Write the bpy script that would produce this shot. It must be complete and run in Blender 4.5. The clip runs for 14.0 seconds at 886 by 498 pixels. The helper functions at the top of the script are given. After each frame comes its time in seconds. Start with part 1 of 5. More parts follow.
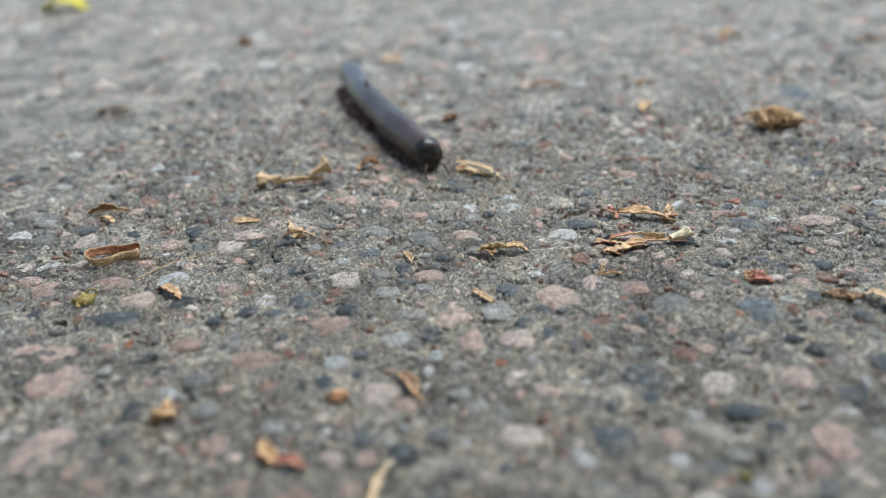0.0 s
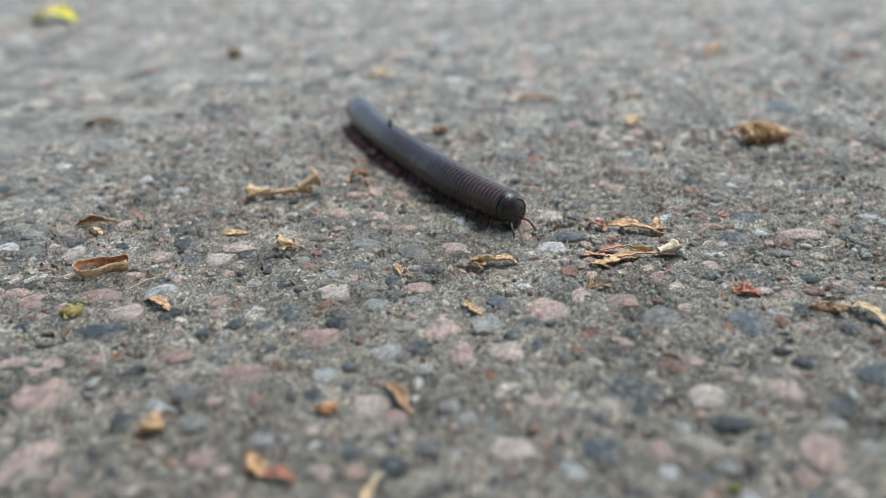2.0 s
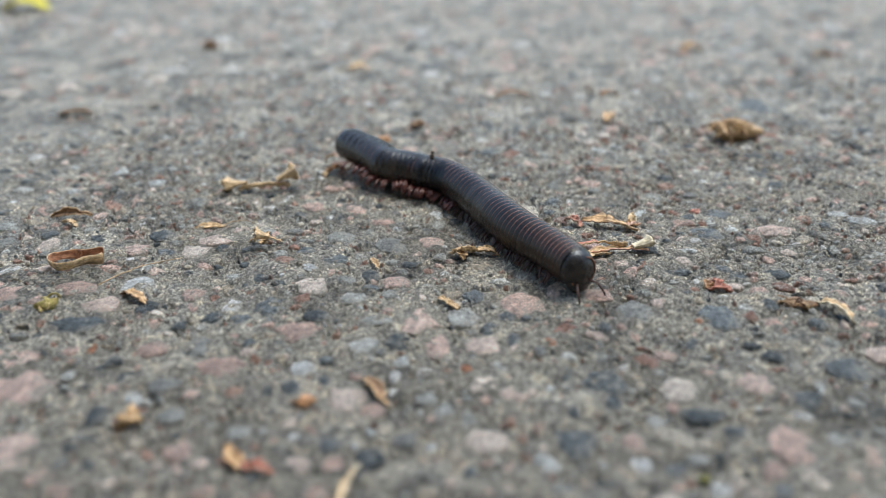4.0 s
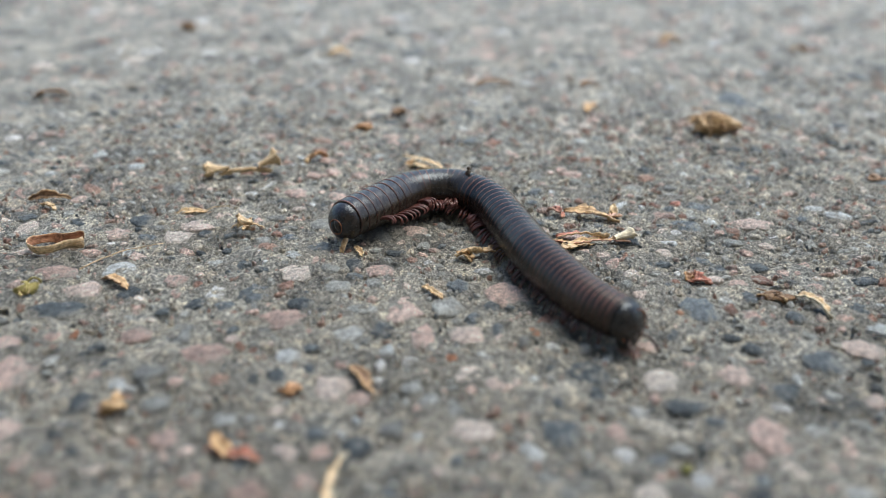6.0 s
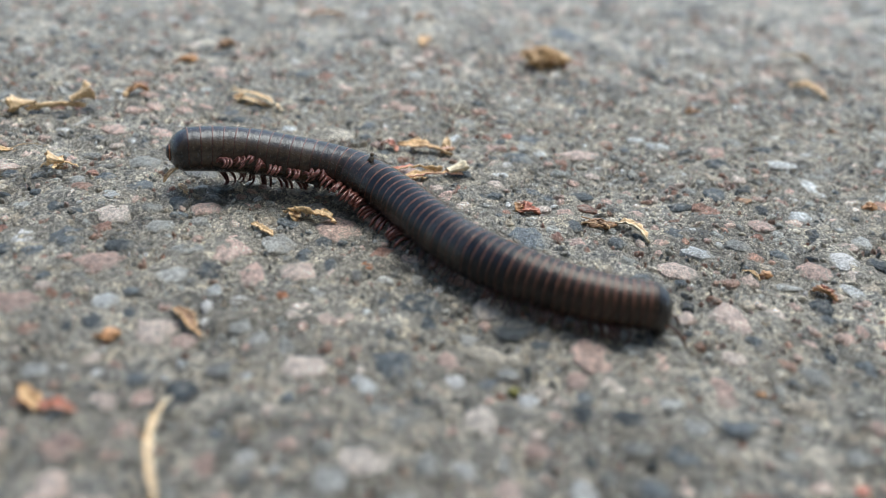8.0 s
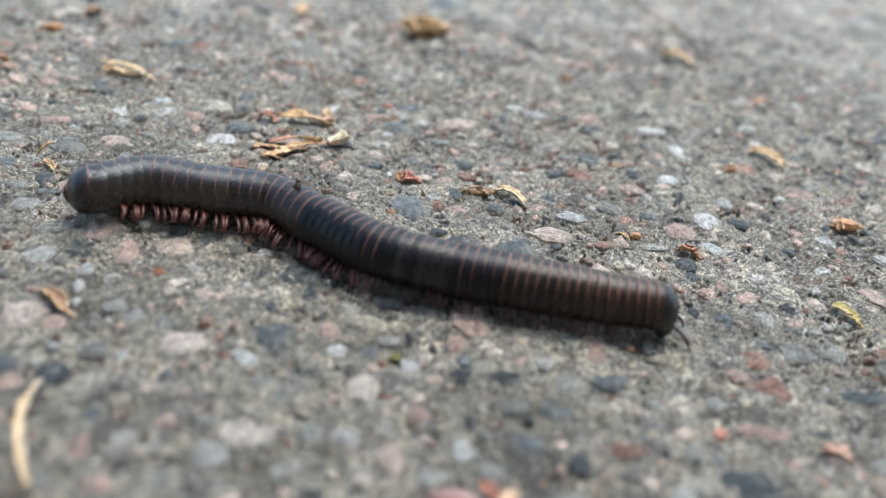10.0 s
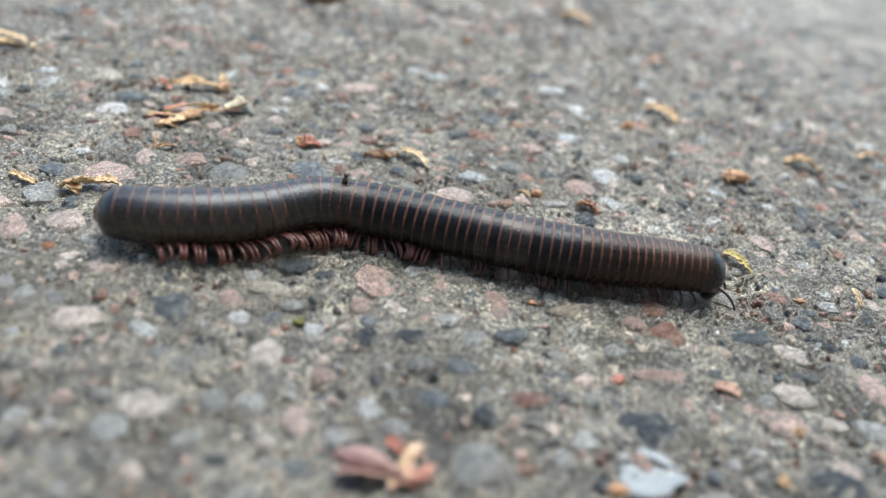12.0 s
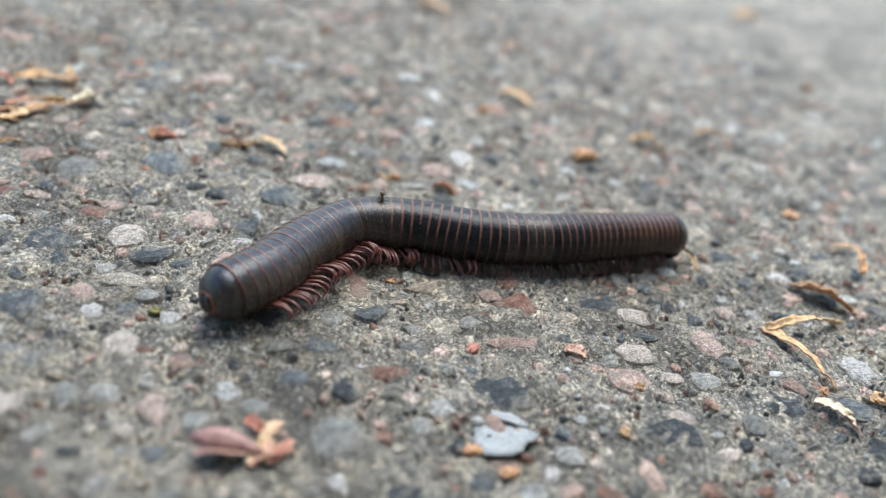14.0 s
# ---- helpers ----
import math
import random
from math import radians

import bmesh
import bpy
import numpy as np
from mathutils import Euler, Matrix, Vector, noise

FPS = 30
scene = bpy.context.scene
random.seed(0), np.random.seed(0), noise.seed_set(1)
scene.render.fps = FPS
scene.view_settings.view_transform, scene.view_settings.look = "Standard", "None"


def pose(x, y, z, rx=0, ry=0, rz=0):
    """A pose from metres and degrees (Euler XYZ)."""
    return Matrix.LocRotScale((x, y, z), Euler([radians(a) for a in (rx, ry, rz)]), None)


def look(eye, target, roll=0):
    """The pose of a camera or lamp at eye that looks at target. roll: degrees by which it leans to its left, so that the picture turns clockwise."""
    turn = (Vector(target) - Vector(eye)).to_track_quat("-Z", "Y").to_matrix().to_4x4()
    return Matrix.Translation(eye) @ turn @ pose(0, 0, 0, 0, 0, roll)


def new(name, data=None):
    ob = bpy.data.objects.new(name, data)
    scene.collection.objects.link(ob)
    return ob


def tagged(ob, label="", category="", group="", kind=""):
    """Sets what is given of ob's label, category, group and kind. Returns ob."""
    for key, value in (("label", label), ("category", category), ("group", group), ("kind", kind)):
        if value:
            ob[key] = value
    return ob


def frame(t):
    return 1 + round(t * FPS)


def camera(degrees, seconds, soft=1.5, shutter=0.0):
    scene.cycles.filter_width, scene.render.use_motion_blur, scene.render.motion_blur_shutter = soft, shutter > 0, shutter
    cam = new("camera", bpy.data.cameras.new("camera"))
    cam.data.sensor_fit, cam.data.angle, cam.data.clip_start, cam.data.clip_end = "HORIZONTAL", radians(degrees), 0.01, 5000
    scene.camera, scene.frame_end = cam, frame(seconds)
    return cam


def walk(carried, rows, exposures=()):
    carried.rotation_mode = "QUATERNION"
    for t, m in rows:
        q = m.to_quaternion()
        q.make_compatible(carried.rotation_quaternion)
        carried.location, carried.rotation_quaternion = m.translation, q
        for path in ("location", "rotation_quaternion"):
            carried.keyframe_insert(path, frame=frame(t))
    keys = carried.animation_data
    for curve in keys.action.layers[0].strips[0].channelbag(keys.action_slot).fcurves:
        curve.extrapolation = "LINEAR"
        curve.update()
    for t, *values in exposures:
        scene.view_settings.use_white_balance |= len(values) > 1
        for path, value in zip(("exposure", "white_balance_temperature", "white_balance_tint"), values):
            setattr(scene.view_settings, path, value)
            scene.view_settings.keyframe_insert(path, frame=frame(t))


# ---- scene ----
CM = 0.01

cam = camera(55.2, 14.0, soft=0.4)
PATH = [
    (0, look((0.00543, -0.00103, 0.06416), (-0.00603, 0.10715, 0.01351), -2.14)),
    (0.5, look((0.00551, -0.00261, 0.06471), (-0.00518, 0.10627, 0.01542), -1.90)),
    (1, look((0.00522, -0.00102, 0.06422), (-0.00480, 0.10813, 0.01537), -1.73)),
    (1.5, look((0.00527, -0.00075, 0.06407), (-0.00464, 0.10843, 0.01526), -1.66)),
    (2, look((0.00526, -0.00135, 0.06420), (-0.00456, 0.10774, 0.01517), -1.63)),
    (2.5, look((0.00528, -0.00106, 0.06408), (-0.00382, 0.10797, 0.01479), -1.46)),
    (3, look((0.00559, -0.00210, 0.06429), (-0.00329, 0.10701, 0.01514), -1.40)),
    (5.3, look((0.00358, -0.00234, 0.06537), (0.00092, 0.10603, 0.01388), 0.85)),
    (5.5, look((0.00334, -0.00244, 0.06545), (0.00074, 0.10586, 0.01385), 0.94)),
    (6, look((0.00308, -0.00250, 0.06556), (0.00064, 0.10574, 0.01380), 1.13)),
    (6.5, look((0.00367, -0.00215, 0.06535), (0.00415, 0.10568, 0.01271), 1.58)),
    (7, look((0.00398, -0.00217, 0.06518), (0.01152, 0.10442, 0.01057), 2.86)),
    (7.5, look((0.00477, -0.00164, 0.06448), (0.01870, 0.10305, 0.00751), 4.20)),
    (8, look((0.00572, -0.00163, 0.06409), (0.02473, 0.10154, 0.00583), 5.00)),
    (8.5, look((0.00615, -0.00298, 0.06435), (0.02923, 0.09928, 0.00594), 5.44)),
    (8.7, look((0.00615, -0.00236, 0.06477), (0.03058, 0.09922, 0.00574), 5.68)),
    (10.8, look((0.00783, -0.00502, 0.06502), (0.04514, 0.09168, 0.00453), 7.90)),
    (11, look((0.00779, -0.00545, 0.06510), (0.04567, 0.09104, 0.00464), 7.84)),
    (11.5, look((0.00968, -0.00461, 0.06393), (0.05027, 0.09003, 0.00231), 8.19)),
    (12, look((0.00903, -0.00473, 0.06420), (0.05342, 0.08741, 0.00145), 8.76)),
    (12.5, look((0.01011, -0.00611, 0.06401), (0.05764, 0.08470, 0.00159), 9.15)),
    (13, look((0.01017, -0.00752, 0.06412), (0.06072, 0.08202, 0.00226), 9.43)),
    (13.5, look((0.01089, -0.00880, 0.06413), (0.06489, 0.07901, 0.00269), 9.84)),
    (14, look((0.01076, -0.00934, 0.06466), (0.06984, 0.07539, 0.00360), 10.83)),
]
walk(cam, PATH, exposures=[(0, 0.76, 6900, 6), (6, 0.89, 6900, 6), (11, 1.20, 6900, 6), (14, 1.24, 6900, 7)])
cam.data.dof.use_dof = True
cam.data.dof.aperture_fstop = 10.5
cam.data.dof.focus_distance = 0.12

# ---- world and light: bright shade under an overcast sky ----
world = bpy.data.worlds.new("world")
scene.world = world
world.use_nodes = True
wn, wl = world.node_tree.nodes, world.node_tree.links
wn.clear()
w_out, w_bg, w_sky = wn.new("ShaderNodeOutputWorld"), wn.new("ShaderNodeBackground"), wn.new("ShaderNodeTexSky")
w_sky.sky_type, w_sky.sun_disc = "NISHITA", False
w_sky.sun_elevation, w_sky.sun_rotation = radians(68), radians(42)
w_sky.dust_density, w_sky.air_density = 1.5, 1.0
w_bg.inputs["Strength"].default_value = 0.15
wl.new(w_sky.outputs[0], w_bg.inputs["Color"])
wl.new(w_bg.outputs[0], w_out.inputs["Surface"])
sun_data = bpy.data.lights.new("sun", "SUN")
sun_data.energy, sun_data.angle, sun_data.color = 1.5, radians(32), (1.0, 0.97, 0.92)
sun = new("sun", sun_data)
sun.matrix_world = look((0.40, 0.444, 1.48), (0, 0, 0))


# ---- materials ----
class Nodes:
    """A node material with its Principled shader, and short ways to add nodes."""

    def __init__(self, name, rough=0.7, metallic=0.0, ior=1.5):
        self.mat = bpy.data.materials.new(name)
        self.mat.use_nodes = True
        self.n, self.l = self.mat.node_tree.nodes, self.mat.node_tree.links
        self.shader = self.n["Principled BSDF"]
        self.shader.inputs["Roughness"].default_value = rough
        self.shader.inputs["Metallic"].default_value = metallic
        self.shader.inputs["IOR"].default_value = ior
        self.where = self.n.new("ShaderNodeTexCoord")

    def noise(self, scale, detail=4.0, rough=0.6, coords="Object", stretch=None):
        t = self.n.new("ShaderNodeTexNoise")
        t.inputs["Scale"].default_value, t.inputs["Detail"].default_value, t.inputs["Roughness"].default_value = scale, detail, rough
        if stretch:
            s = self.n.new("ShaderNodeMapping")
            s.inputs["Scale"].default_value = stretch
            self.l.new(self.where.outputs[coords], s.inputs["Vector"])
            self.l.new(s.outputs[0], t.inputs["Vector"])
        else:
            self.l.new(self.where.outputs[coords], t.inputs["Vector"])
        return t.outputs["Fac"]

    def voronoi(self, scale, feature="F1", out="Color", coords="Object"):
        t = self.n.new("ShaderNodeTexVoronoi")
        t.feature = feature
        t.inputs["Scale"].default_value = scale
        self.l.new(self.where.outputs[coords], t.inputs["Vector"])
        return t.outputs[out]

    def ramp(self, fac, stops, sharp=False):
        r = self.n.new("ShaderNodeValToRGB")
        r.color_ramp.interpolation = "CONSTANT" if sharp else "LINEAR"
        el = r.color_ramp.elements
        while len(el) < len(stops):
            el.new(0.5)
        for e, (p, c) in zip(el, stops):
            e.position, e.color = p, (*c, 1) if len(c) == 3 else c
        self.l.new(fac, r.inputs["Fac"])
        return r.outputs["Color"]

    def mix(self, fac, a, b, blend="MIX"):
        m = self.n.new("ShaderNodeMix")
        m.data_type, m.blend_type = "RGBA", blend
        for socket, v in ((m.inputs["Factor"], fac), (m.inputs["A"], a), (m.inputs["B"], b)):
            if isinstance(v, (int, float)):
                socket.default_value = v
            elif isinstance(v, tuple):
                socket.default_value = (*v, 1)
            else:
                self.l.new(v, socket)
        return m.outputs["Result"]

    def random(self, island=False):
        t = self.n.new("ShaderNodeNewGeometry" if island else "ShaderNodeObjectInfo")
        return t.outputs["Random Per Island" if island else "Random"]

    def colour(self, c):
        self.l.new(c, self.shader.inputs["Base Color"])

    def rough(self, v):
        self.l.new(v, self.shader.inputs["Roughness"])

    def bump(self, height, strength=0.4, distance=0.0003):
        b = self.n.new("ShaderNodeBump")
        b.inputs["Strength"].default_value, b.inputs["Distance"].default_value = strength, distance
        self.l.new(height, b.inputs["Height"])
        self.l.new(b.outputs["Normal"], self.shader.inputs["Normal"])


def grey(v):
    return (v, v, v)


def mortar_material():
    """Worn concrete: grey cement paste with sand grains of several tints."""
    m = Nodes("worn_concrete", 0.55)
    sand = m.ramp(m.voronoi(2300, out="Color"), [(0.12, (0.055, 0.057, 0.056)), (0.42, (0.20, 0.198, 0.182)), (0.64, (0.48, 0.462, 0.39)), (0.82, (0.84, 0.80, 0.68))])
    paste = m.ramp(m.noise(320, 6), [(0.3, (0.18, 0.18, 0.166)), (0.7, (0.55, 0.53, 0.46))])
    fine = m.ramp(m.noise(5200, 3, 0.7), [(0.34, grey(0.25)), (0.5, grey(1.0)), (0.66, grey(1.95))])
    c = m.mix(0.65, paste, sand)
    c = m.mix(0.85, c, fine, "MULTIPLY")
    stain = m.ramp(m.noise(60, 5), [(0.36, grey(0.50)), (0.64, grey(1.38))])
    c = m.mix(1.0, c, stain, "MULTIPLY")
    patches = m.ramp(m.noise(260, 4, 0.55), [(0.36, (0.62, 0.64, 0.66)), (0.5, grey(0.97)), (0.64, (1.38, 1.33, 1.24))])
    m.colour(m.mix(0.9, c, patches, "MULTIPLY"))
    m.bump(m.noise(2600, 6, 0.8), 1.0, 0.0011)
    return m.mat


def stone_material(name, dark, mid, light, island, rough=0.6):
    """Worn aggregate: mineral specks, veins and pits, and cement that still clings to it, most round its foot."""
    m = Nodes(name, rough)
    pick = m.ramp(m.random(island), [(0.0, dark), (0.5, mid), (1.0, light)])
    specks = m.ramp(m.noise(2600, 4, 0.75), [(0.34, grey(0.42)), (0.5, grey(1.05)), (0.64, grey(1.9))])
    veins = m.ramp(m.noise(520, 5, 0.65), [(0.36, grey(0.55)), (0.64, grey(1.40))])
    c = m.mix(0.9, pick, specks, "MULTIPLY")
    c = m.mix(0.9, c, veins, "MULTIPLY")
    cling = m.noise(560, 6, 0.7)
    if not island:
        split = m.n.new("ShaderNodeSeparateXYZ")
        m.l.new(m.where.outputs["Object"], split.inputs[0])
        foot = m.n.new("ShaderNodeMapRange")
        m.l.new(split.outputs["Z"], foot.inputs["Value"])
        foot.inputs["From Min"].default_value, foot.inputs["From Max"].default_value = 0.0001, 0.0009
        foot.inputs["To Min"].default_value, foot.inputs["To Max"].default_value = 0.12, -0.075
        total = m.n.new("ShaderNodeMath")
        m.l.new(cling, total.inputs[0])
        m.l.new(foot.outputs["Result"], total.inputs[1])
        cling = total.outputs[0]
    film = m.ramp(cling, [(0.51, grey(0.0)), (0.62, grey(0.82))])
    m.colour(m.mix(film, c, m.ramp(m.noise(4200, 3), [(0.35, (0.16, 0.16, 0.148)), (0.62, (0.64, 0.61, 0.52))])))
    m.bump(m.noise(1300, 7, 0.8), 1.0, 0.0015)
    return m.mat


STONE_TINTS = {
    "pink": ((0.50, 0.36, 0.31), (0.74, 0.56, 0.49), (0.86, 0.79, 0.71)),
    "red": ((0.33, 0.18, 0.14), (0.42, 0.25, 0.19), (0.55, 0.37, 0.29)),
    "blue": ((0.060, 0.075, 0.085), (0.115, 0.142, 0.160), (0.22, 0.26, 0.285)),
    "rust": ((0.48, 0.20, 0.10), (0.60, 0.27, 0.15), (0.68, 0.35, 0.21)),
    "grey": ((0.24, 0.25, 0.245), (0.42, 0.44, 0.42), (0.68, 0.70, 0.68)),
    "pale": ((0.62, 0.66, 0.67), (0.80, 0.84, 0.84), (0.88, 0.88, 0.87)),
    "sand": ((0.46, 0.41, 0.33), (0.62, 0.56, 0.46), (0.74, 0.70, 0.60)),
}
STONE = {k: stone_material("stone_" + k, *v, False) for k, v in STONE_TINTS.items()}
STONE_FAR = {k: stone_material("gravel_" + k, *v, True) for k, v in STONE_TINTS.items()}
MORTAR = mortar_material()


def sand_material():
    m = Nodes("sand_grain", 0.75)
    m.colour(m.ramp(m.random(True), [(0.0, (0.035, 0.036, 0.036)), (0.35, (0.13, 0.128, 0.119)), (0.65, (0.31, 0.298, 0.258)), (0.94, (0.44, 0.422, 0.365)), (1.0, (0.60, 0.585, 0.53))]))
    return m.mat


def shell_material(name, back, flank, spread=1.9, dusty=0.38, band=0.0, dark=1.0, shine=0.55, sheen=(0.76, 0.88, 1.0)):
    """The hard, half-glossy skin of the rings: a back turned to slate, brown flanks, each ring a little different, with
    a film of dust and stuck grains. The sky's blue reflection is put into the back's colour and the sheen tint. Each
    ring's rear edge is reddish for the share band, and its front is near black from dark on.
    """
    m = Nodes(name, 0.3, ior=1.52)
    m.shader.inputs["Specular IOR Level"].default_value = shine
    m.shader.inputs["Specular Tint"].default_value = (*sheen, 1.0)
    split = m.n.new("ShaderNodeSeparateXYZ")
    m.l.new(m.where.outputs["Object"], split.inputs[0])
    wob = m.n.new("ShaderNodeMath")
    wob.operation = "MULTIPLY_ADD"
    m.l.new(m.noise(700, 4), wob.inputs[0])
    wob.inputs[1].default_value = 0.0022
    m.l.new(split.outputs["Z"], wob.inputs[2])
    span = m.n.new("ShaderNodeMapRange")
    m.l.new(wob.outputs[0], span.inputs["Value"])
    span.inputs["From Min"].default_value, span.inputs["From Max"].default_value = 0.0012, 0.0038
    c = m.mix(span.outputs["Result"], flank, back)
    c = m.mix(1.0, c, m.ramp(m.noise(1100, 5, 0.65), [(0.35, grey(0.62)), (0.68, grey(spread))]), "MULTIPLY")
    c = m.mix(1.0, c, m.ramp(m.random(), [(0.0, grey(0.75)), (1.0, grey(1.3))]), "MULTIPLY")
    if band:
        along = m.n.new("ShaderNodeAttribute")
        along.attribute_name = "along"
        shift = m.n.new("ShaderNodeMath")
        shift.operation = "MULTIPLY_ADD"
        m.l.new(m.noise(900, 4, 0.6), shift.inputs[0])
        shift.inputs[1].default_value = 0.10
        m.l.new(along.outputs["Fac"], shift.inputs[2])
        # Bands paler on the back: light from above put into the colour.
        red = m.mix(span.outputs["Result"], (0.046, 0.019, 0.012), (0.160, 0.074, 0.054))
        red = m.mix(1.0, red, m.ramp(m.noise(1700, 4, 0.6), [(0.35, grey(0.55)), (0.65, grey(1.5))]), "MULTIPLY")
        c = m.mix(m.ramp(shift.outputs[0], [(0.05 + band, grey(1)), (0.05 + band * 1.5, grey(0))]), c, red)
        c = m.mix(m.ramp(shift.outputs[0], [(dark + 0.03, grey(0)), (dark + 0.13, grey(1))]), c, (0.0055, 0.0055, 0.0062))
    low = 0.655 - 0.12 * dusty
    dust = m.ramp(m.noise(2600, 6, 0.8), [(low, grey(0)), (low + 0.09, grey(min(1.0, dusty)))])
    m.colour(m.mix(dust, c, (0.13, 0.100, 0.064)))
    m.rough(m.ramp(m.noise(1500, 6, 0.7), [(0.3, grey(0.15)), (0.7, grey(0.31))]))
    m.bump(m.noise(3800, 5, 0.7), 0.35, 0.00016)
    return m.mat


def plain_material(name, dark, light, rough=0.6, scale=900, bump=0.4, translucent=0.0, fibrous=False):
    m = Nodes(name, rough)
    c = m.ramp(m.noise(scale * 1.6, 6, 0.7), [(0.34, dark), (0.62, light)])
    c = m.mix(m.ramp(m.noise(scale * 0.3, 3), [(0.4, grey(0)), (0.7, grey(0.35))]), c, tuple(0.6 * v for v in dark))
    height = m.noise(scale * 2, 4)
    if fibrous:
        veins = m.noise(scale * 3, 3, 0.6, stretch=(0.10, 1.0, 1.0))
        c = m.mix(0.8, c, m.ramp(veins, [(0.36, grey(0.45)), (0.5, grey(0.95)), (0.66, grey(1.35))]), "MULTIPLY")
        c = m.mix(m.ramp(m.noise(2600, 4, 0.7), [(0.60, grey(0)), (0.72, grey(0.35))]), c, (0.30, 0.285, 0.25))
        height = veins
    m.colour(c)
    m.bump(height, bump, 0.0003)
    if translucent:
        m.shader.inputs["Subsurface Weight"].default_value = translucent
        m.shader.inputs["Subsurface Radius"].default_value = (0.001, 0.0006, 0.0003)
    return m.mat


SAND = sand_material()
# Specular tints that put the sky's blue into the shells' shine.
SKY_SHEEN, GREY_SHEEN = (0.76, 0.88, 1.0), (0.95, 0.97, 1.0)
SHELL = shell_material("shell_rear", (0.0165, 0.0150, 0.0155), (0.034, 0.0240, 0.0155), 1.9, 0.30, 0.09, 0.97, 0.50, SKY_SHEEN)
BEND_SHELL = shell_material("shell_bend", (0.0115, 0.0108, 0.0115), (0.022, 0.0155, 0.0105), 2.0, 0.55, 0.11, 0.90, 0.48, SKY_SHEEN)
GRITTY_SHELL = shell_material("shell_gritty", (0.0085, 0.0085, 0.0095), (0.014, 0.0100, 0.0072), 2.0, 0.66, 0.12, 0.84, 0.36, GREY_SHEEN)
DARK_SHELL = shell_material("shell_dark", (0.0050, 0.0054, 0.0066), (0.0075, 0.0052, 0.0040), 2.0, 0.34, 0.15, 0.76, 0.25, SKY_SHEEN)
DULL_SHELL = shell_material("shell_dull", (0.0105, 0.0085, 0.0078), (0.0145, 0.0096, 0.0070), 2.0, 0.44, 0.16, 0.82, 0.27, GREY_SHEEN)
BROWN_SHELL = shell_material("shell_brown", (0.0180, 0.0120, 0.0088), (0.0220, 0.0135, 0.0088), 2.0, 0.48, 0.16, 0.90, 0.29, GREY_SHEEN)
BAND = shell_material("rim_skin", (0.30, 0.120, 0.060), (0.24, 0.090, 0.045), 1.8)
TAIL_SKIN = shell_material("tail_skin", (0.012, 0.0125, 0.0150), (0.021, 0.015, 0.011), 1.9, 0.30)
COLLAR = shell_material("collar_skin", (0.016, 0.0170, 0.0170), (0.028, 0.018, 0.011), 1.8, 0.34)
LEG = plain_material("leg_skin", (0.052, 0.0165, 0.0135), (0.165, 0.060, 0.048), 0.35, 1500, 0.2)
# Front legs: the shade under the body is put into their colour.
SHADED_LEG = plain_material("shaded_leg_skin", (0.030, 0.0115, 0.009), (0.11, 0.048, 0.039), 0.35, 1500, 0.2)
FEELER = plain_material("feeler_skin", (0.035, 0.015, 0.012), (0.09, 0.04, 0.03), 0.4, 1500, 0.2)
EYE = plain_material("eye_skin", (0.004, 0.004, 0.004), (0.01, 0.01, 0.01), 0.15, 1500, 0.0)
STRAW = plain_material("straw", (0.52, 0.33, 0.15), (0.88, 0.68, 0.43), 0.5, 1100, 0.6, fibrous=True)
PALE_STRAW = plain_material("pale_straw", (0.60, 0.50, 0.32), (0.88, 0.82, 0.65), 0.5, 1100, 0.6, fibrous=True)
HUSK = plain_material("husk", (0.36, 0.20, 0.085), (0.76, 0.53, 0.29), 0.5, 700, 0.6, fibrous=True)
HUSK_IN = plain_material("husk_lining", (0.32, 0.13, 0.065), (0.64, 0.34, 0.19), 0.5, 700, 0.6, fibrous=True)
ORANGE = plain_material("orange_petal", (0.42, 0.19, 0.08), (0.76, 0.46, 0.25), 0.45, 600, 0.6, fibrous=True)
RED = plain_material("red_petal", (0.36, 0.10, 0.07), (0.64, 0.30, 0.21), 0.4, 600, 0.6, fibrous=True)
PINK = plain_material("pink_petal", (0.50, 0.25, 0.18), (0.82, 0.58, 0.46), 0.45, 600, 0.6, fibrous=True)
MAUVE = plain_material("mauve_petal", (0.20, 0.095, 0.09), (0.42, 0.25, 0.23), 0.45, 600, 0.6, fibrous=True)
BROWN = plain_material("brown_litter", (0.13, 0.07, 0.035), (0.42, 0.26, 0.15), 0.6, 800, 0.6, fibrous=True)
YELLOW = plain_material("yellow_leaf", (0.62, 0.55, 0.03), (0.80, 0.74, 0.08), 0.5, 300)
MOSS = plain_material("yellow_fluff", (0.26, 0.22, 0.06), (0.58, 0.50, 0.20), 0.8, 1500)
OLIVE = plain_material("olive_leaf", (0.07, 0.075, 0.018), (0.22, 0.21, 0.055), 0.6, 1500)
WHITE = plain_material("white_flake", (0.20, 0.23, 0.245), (0.35, 0.39, 0.41), 0.6, 700)
WING = plain_material("wing_skin", (0.17, 0.14, 0.11), (0.34, 0.29, 0.23), 0.45, 2500, 0.1)
FLY = plain_material("fly_skin", (0.035, 0.026, 0.018), (0.17, 0.125, 0.08), 0.4, 2500, 0.2)


# ---- ways to make meshes; all numbers below are in centimetres ----
def mesh_of(name, verts, faces, mats, picks=None, smooth=True):
    me = bpy.data.meshes.new(name)
    me.from_pydata([tuple(float(c) * CM for c in v) for v in verts], [], [tuple(f) for f in faces])
    for m in mats:
        me.materials.append(m)
    if picks is not None:
        me.polygons.foreach_set("material_index", picks)
    if smooth:
        me.polygons.foreach_set("use_smooth", [True] * len(me.polygons))
    me.update()
    return me


def at(x, y, z=0.0, rx=0, ry=0, rz=0):
    return pose(x * CM, y * CM, z * CM, rx, ry, rz)


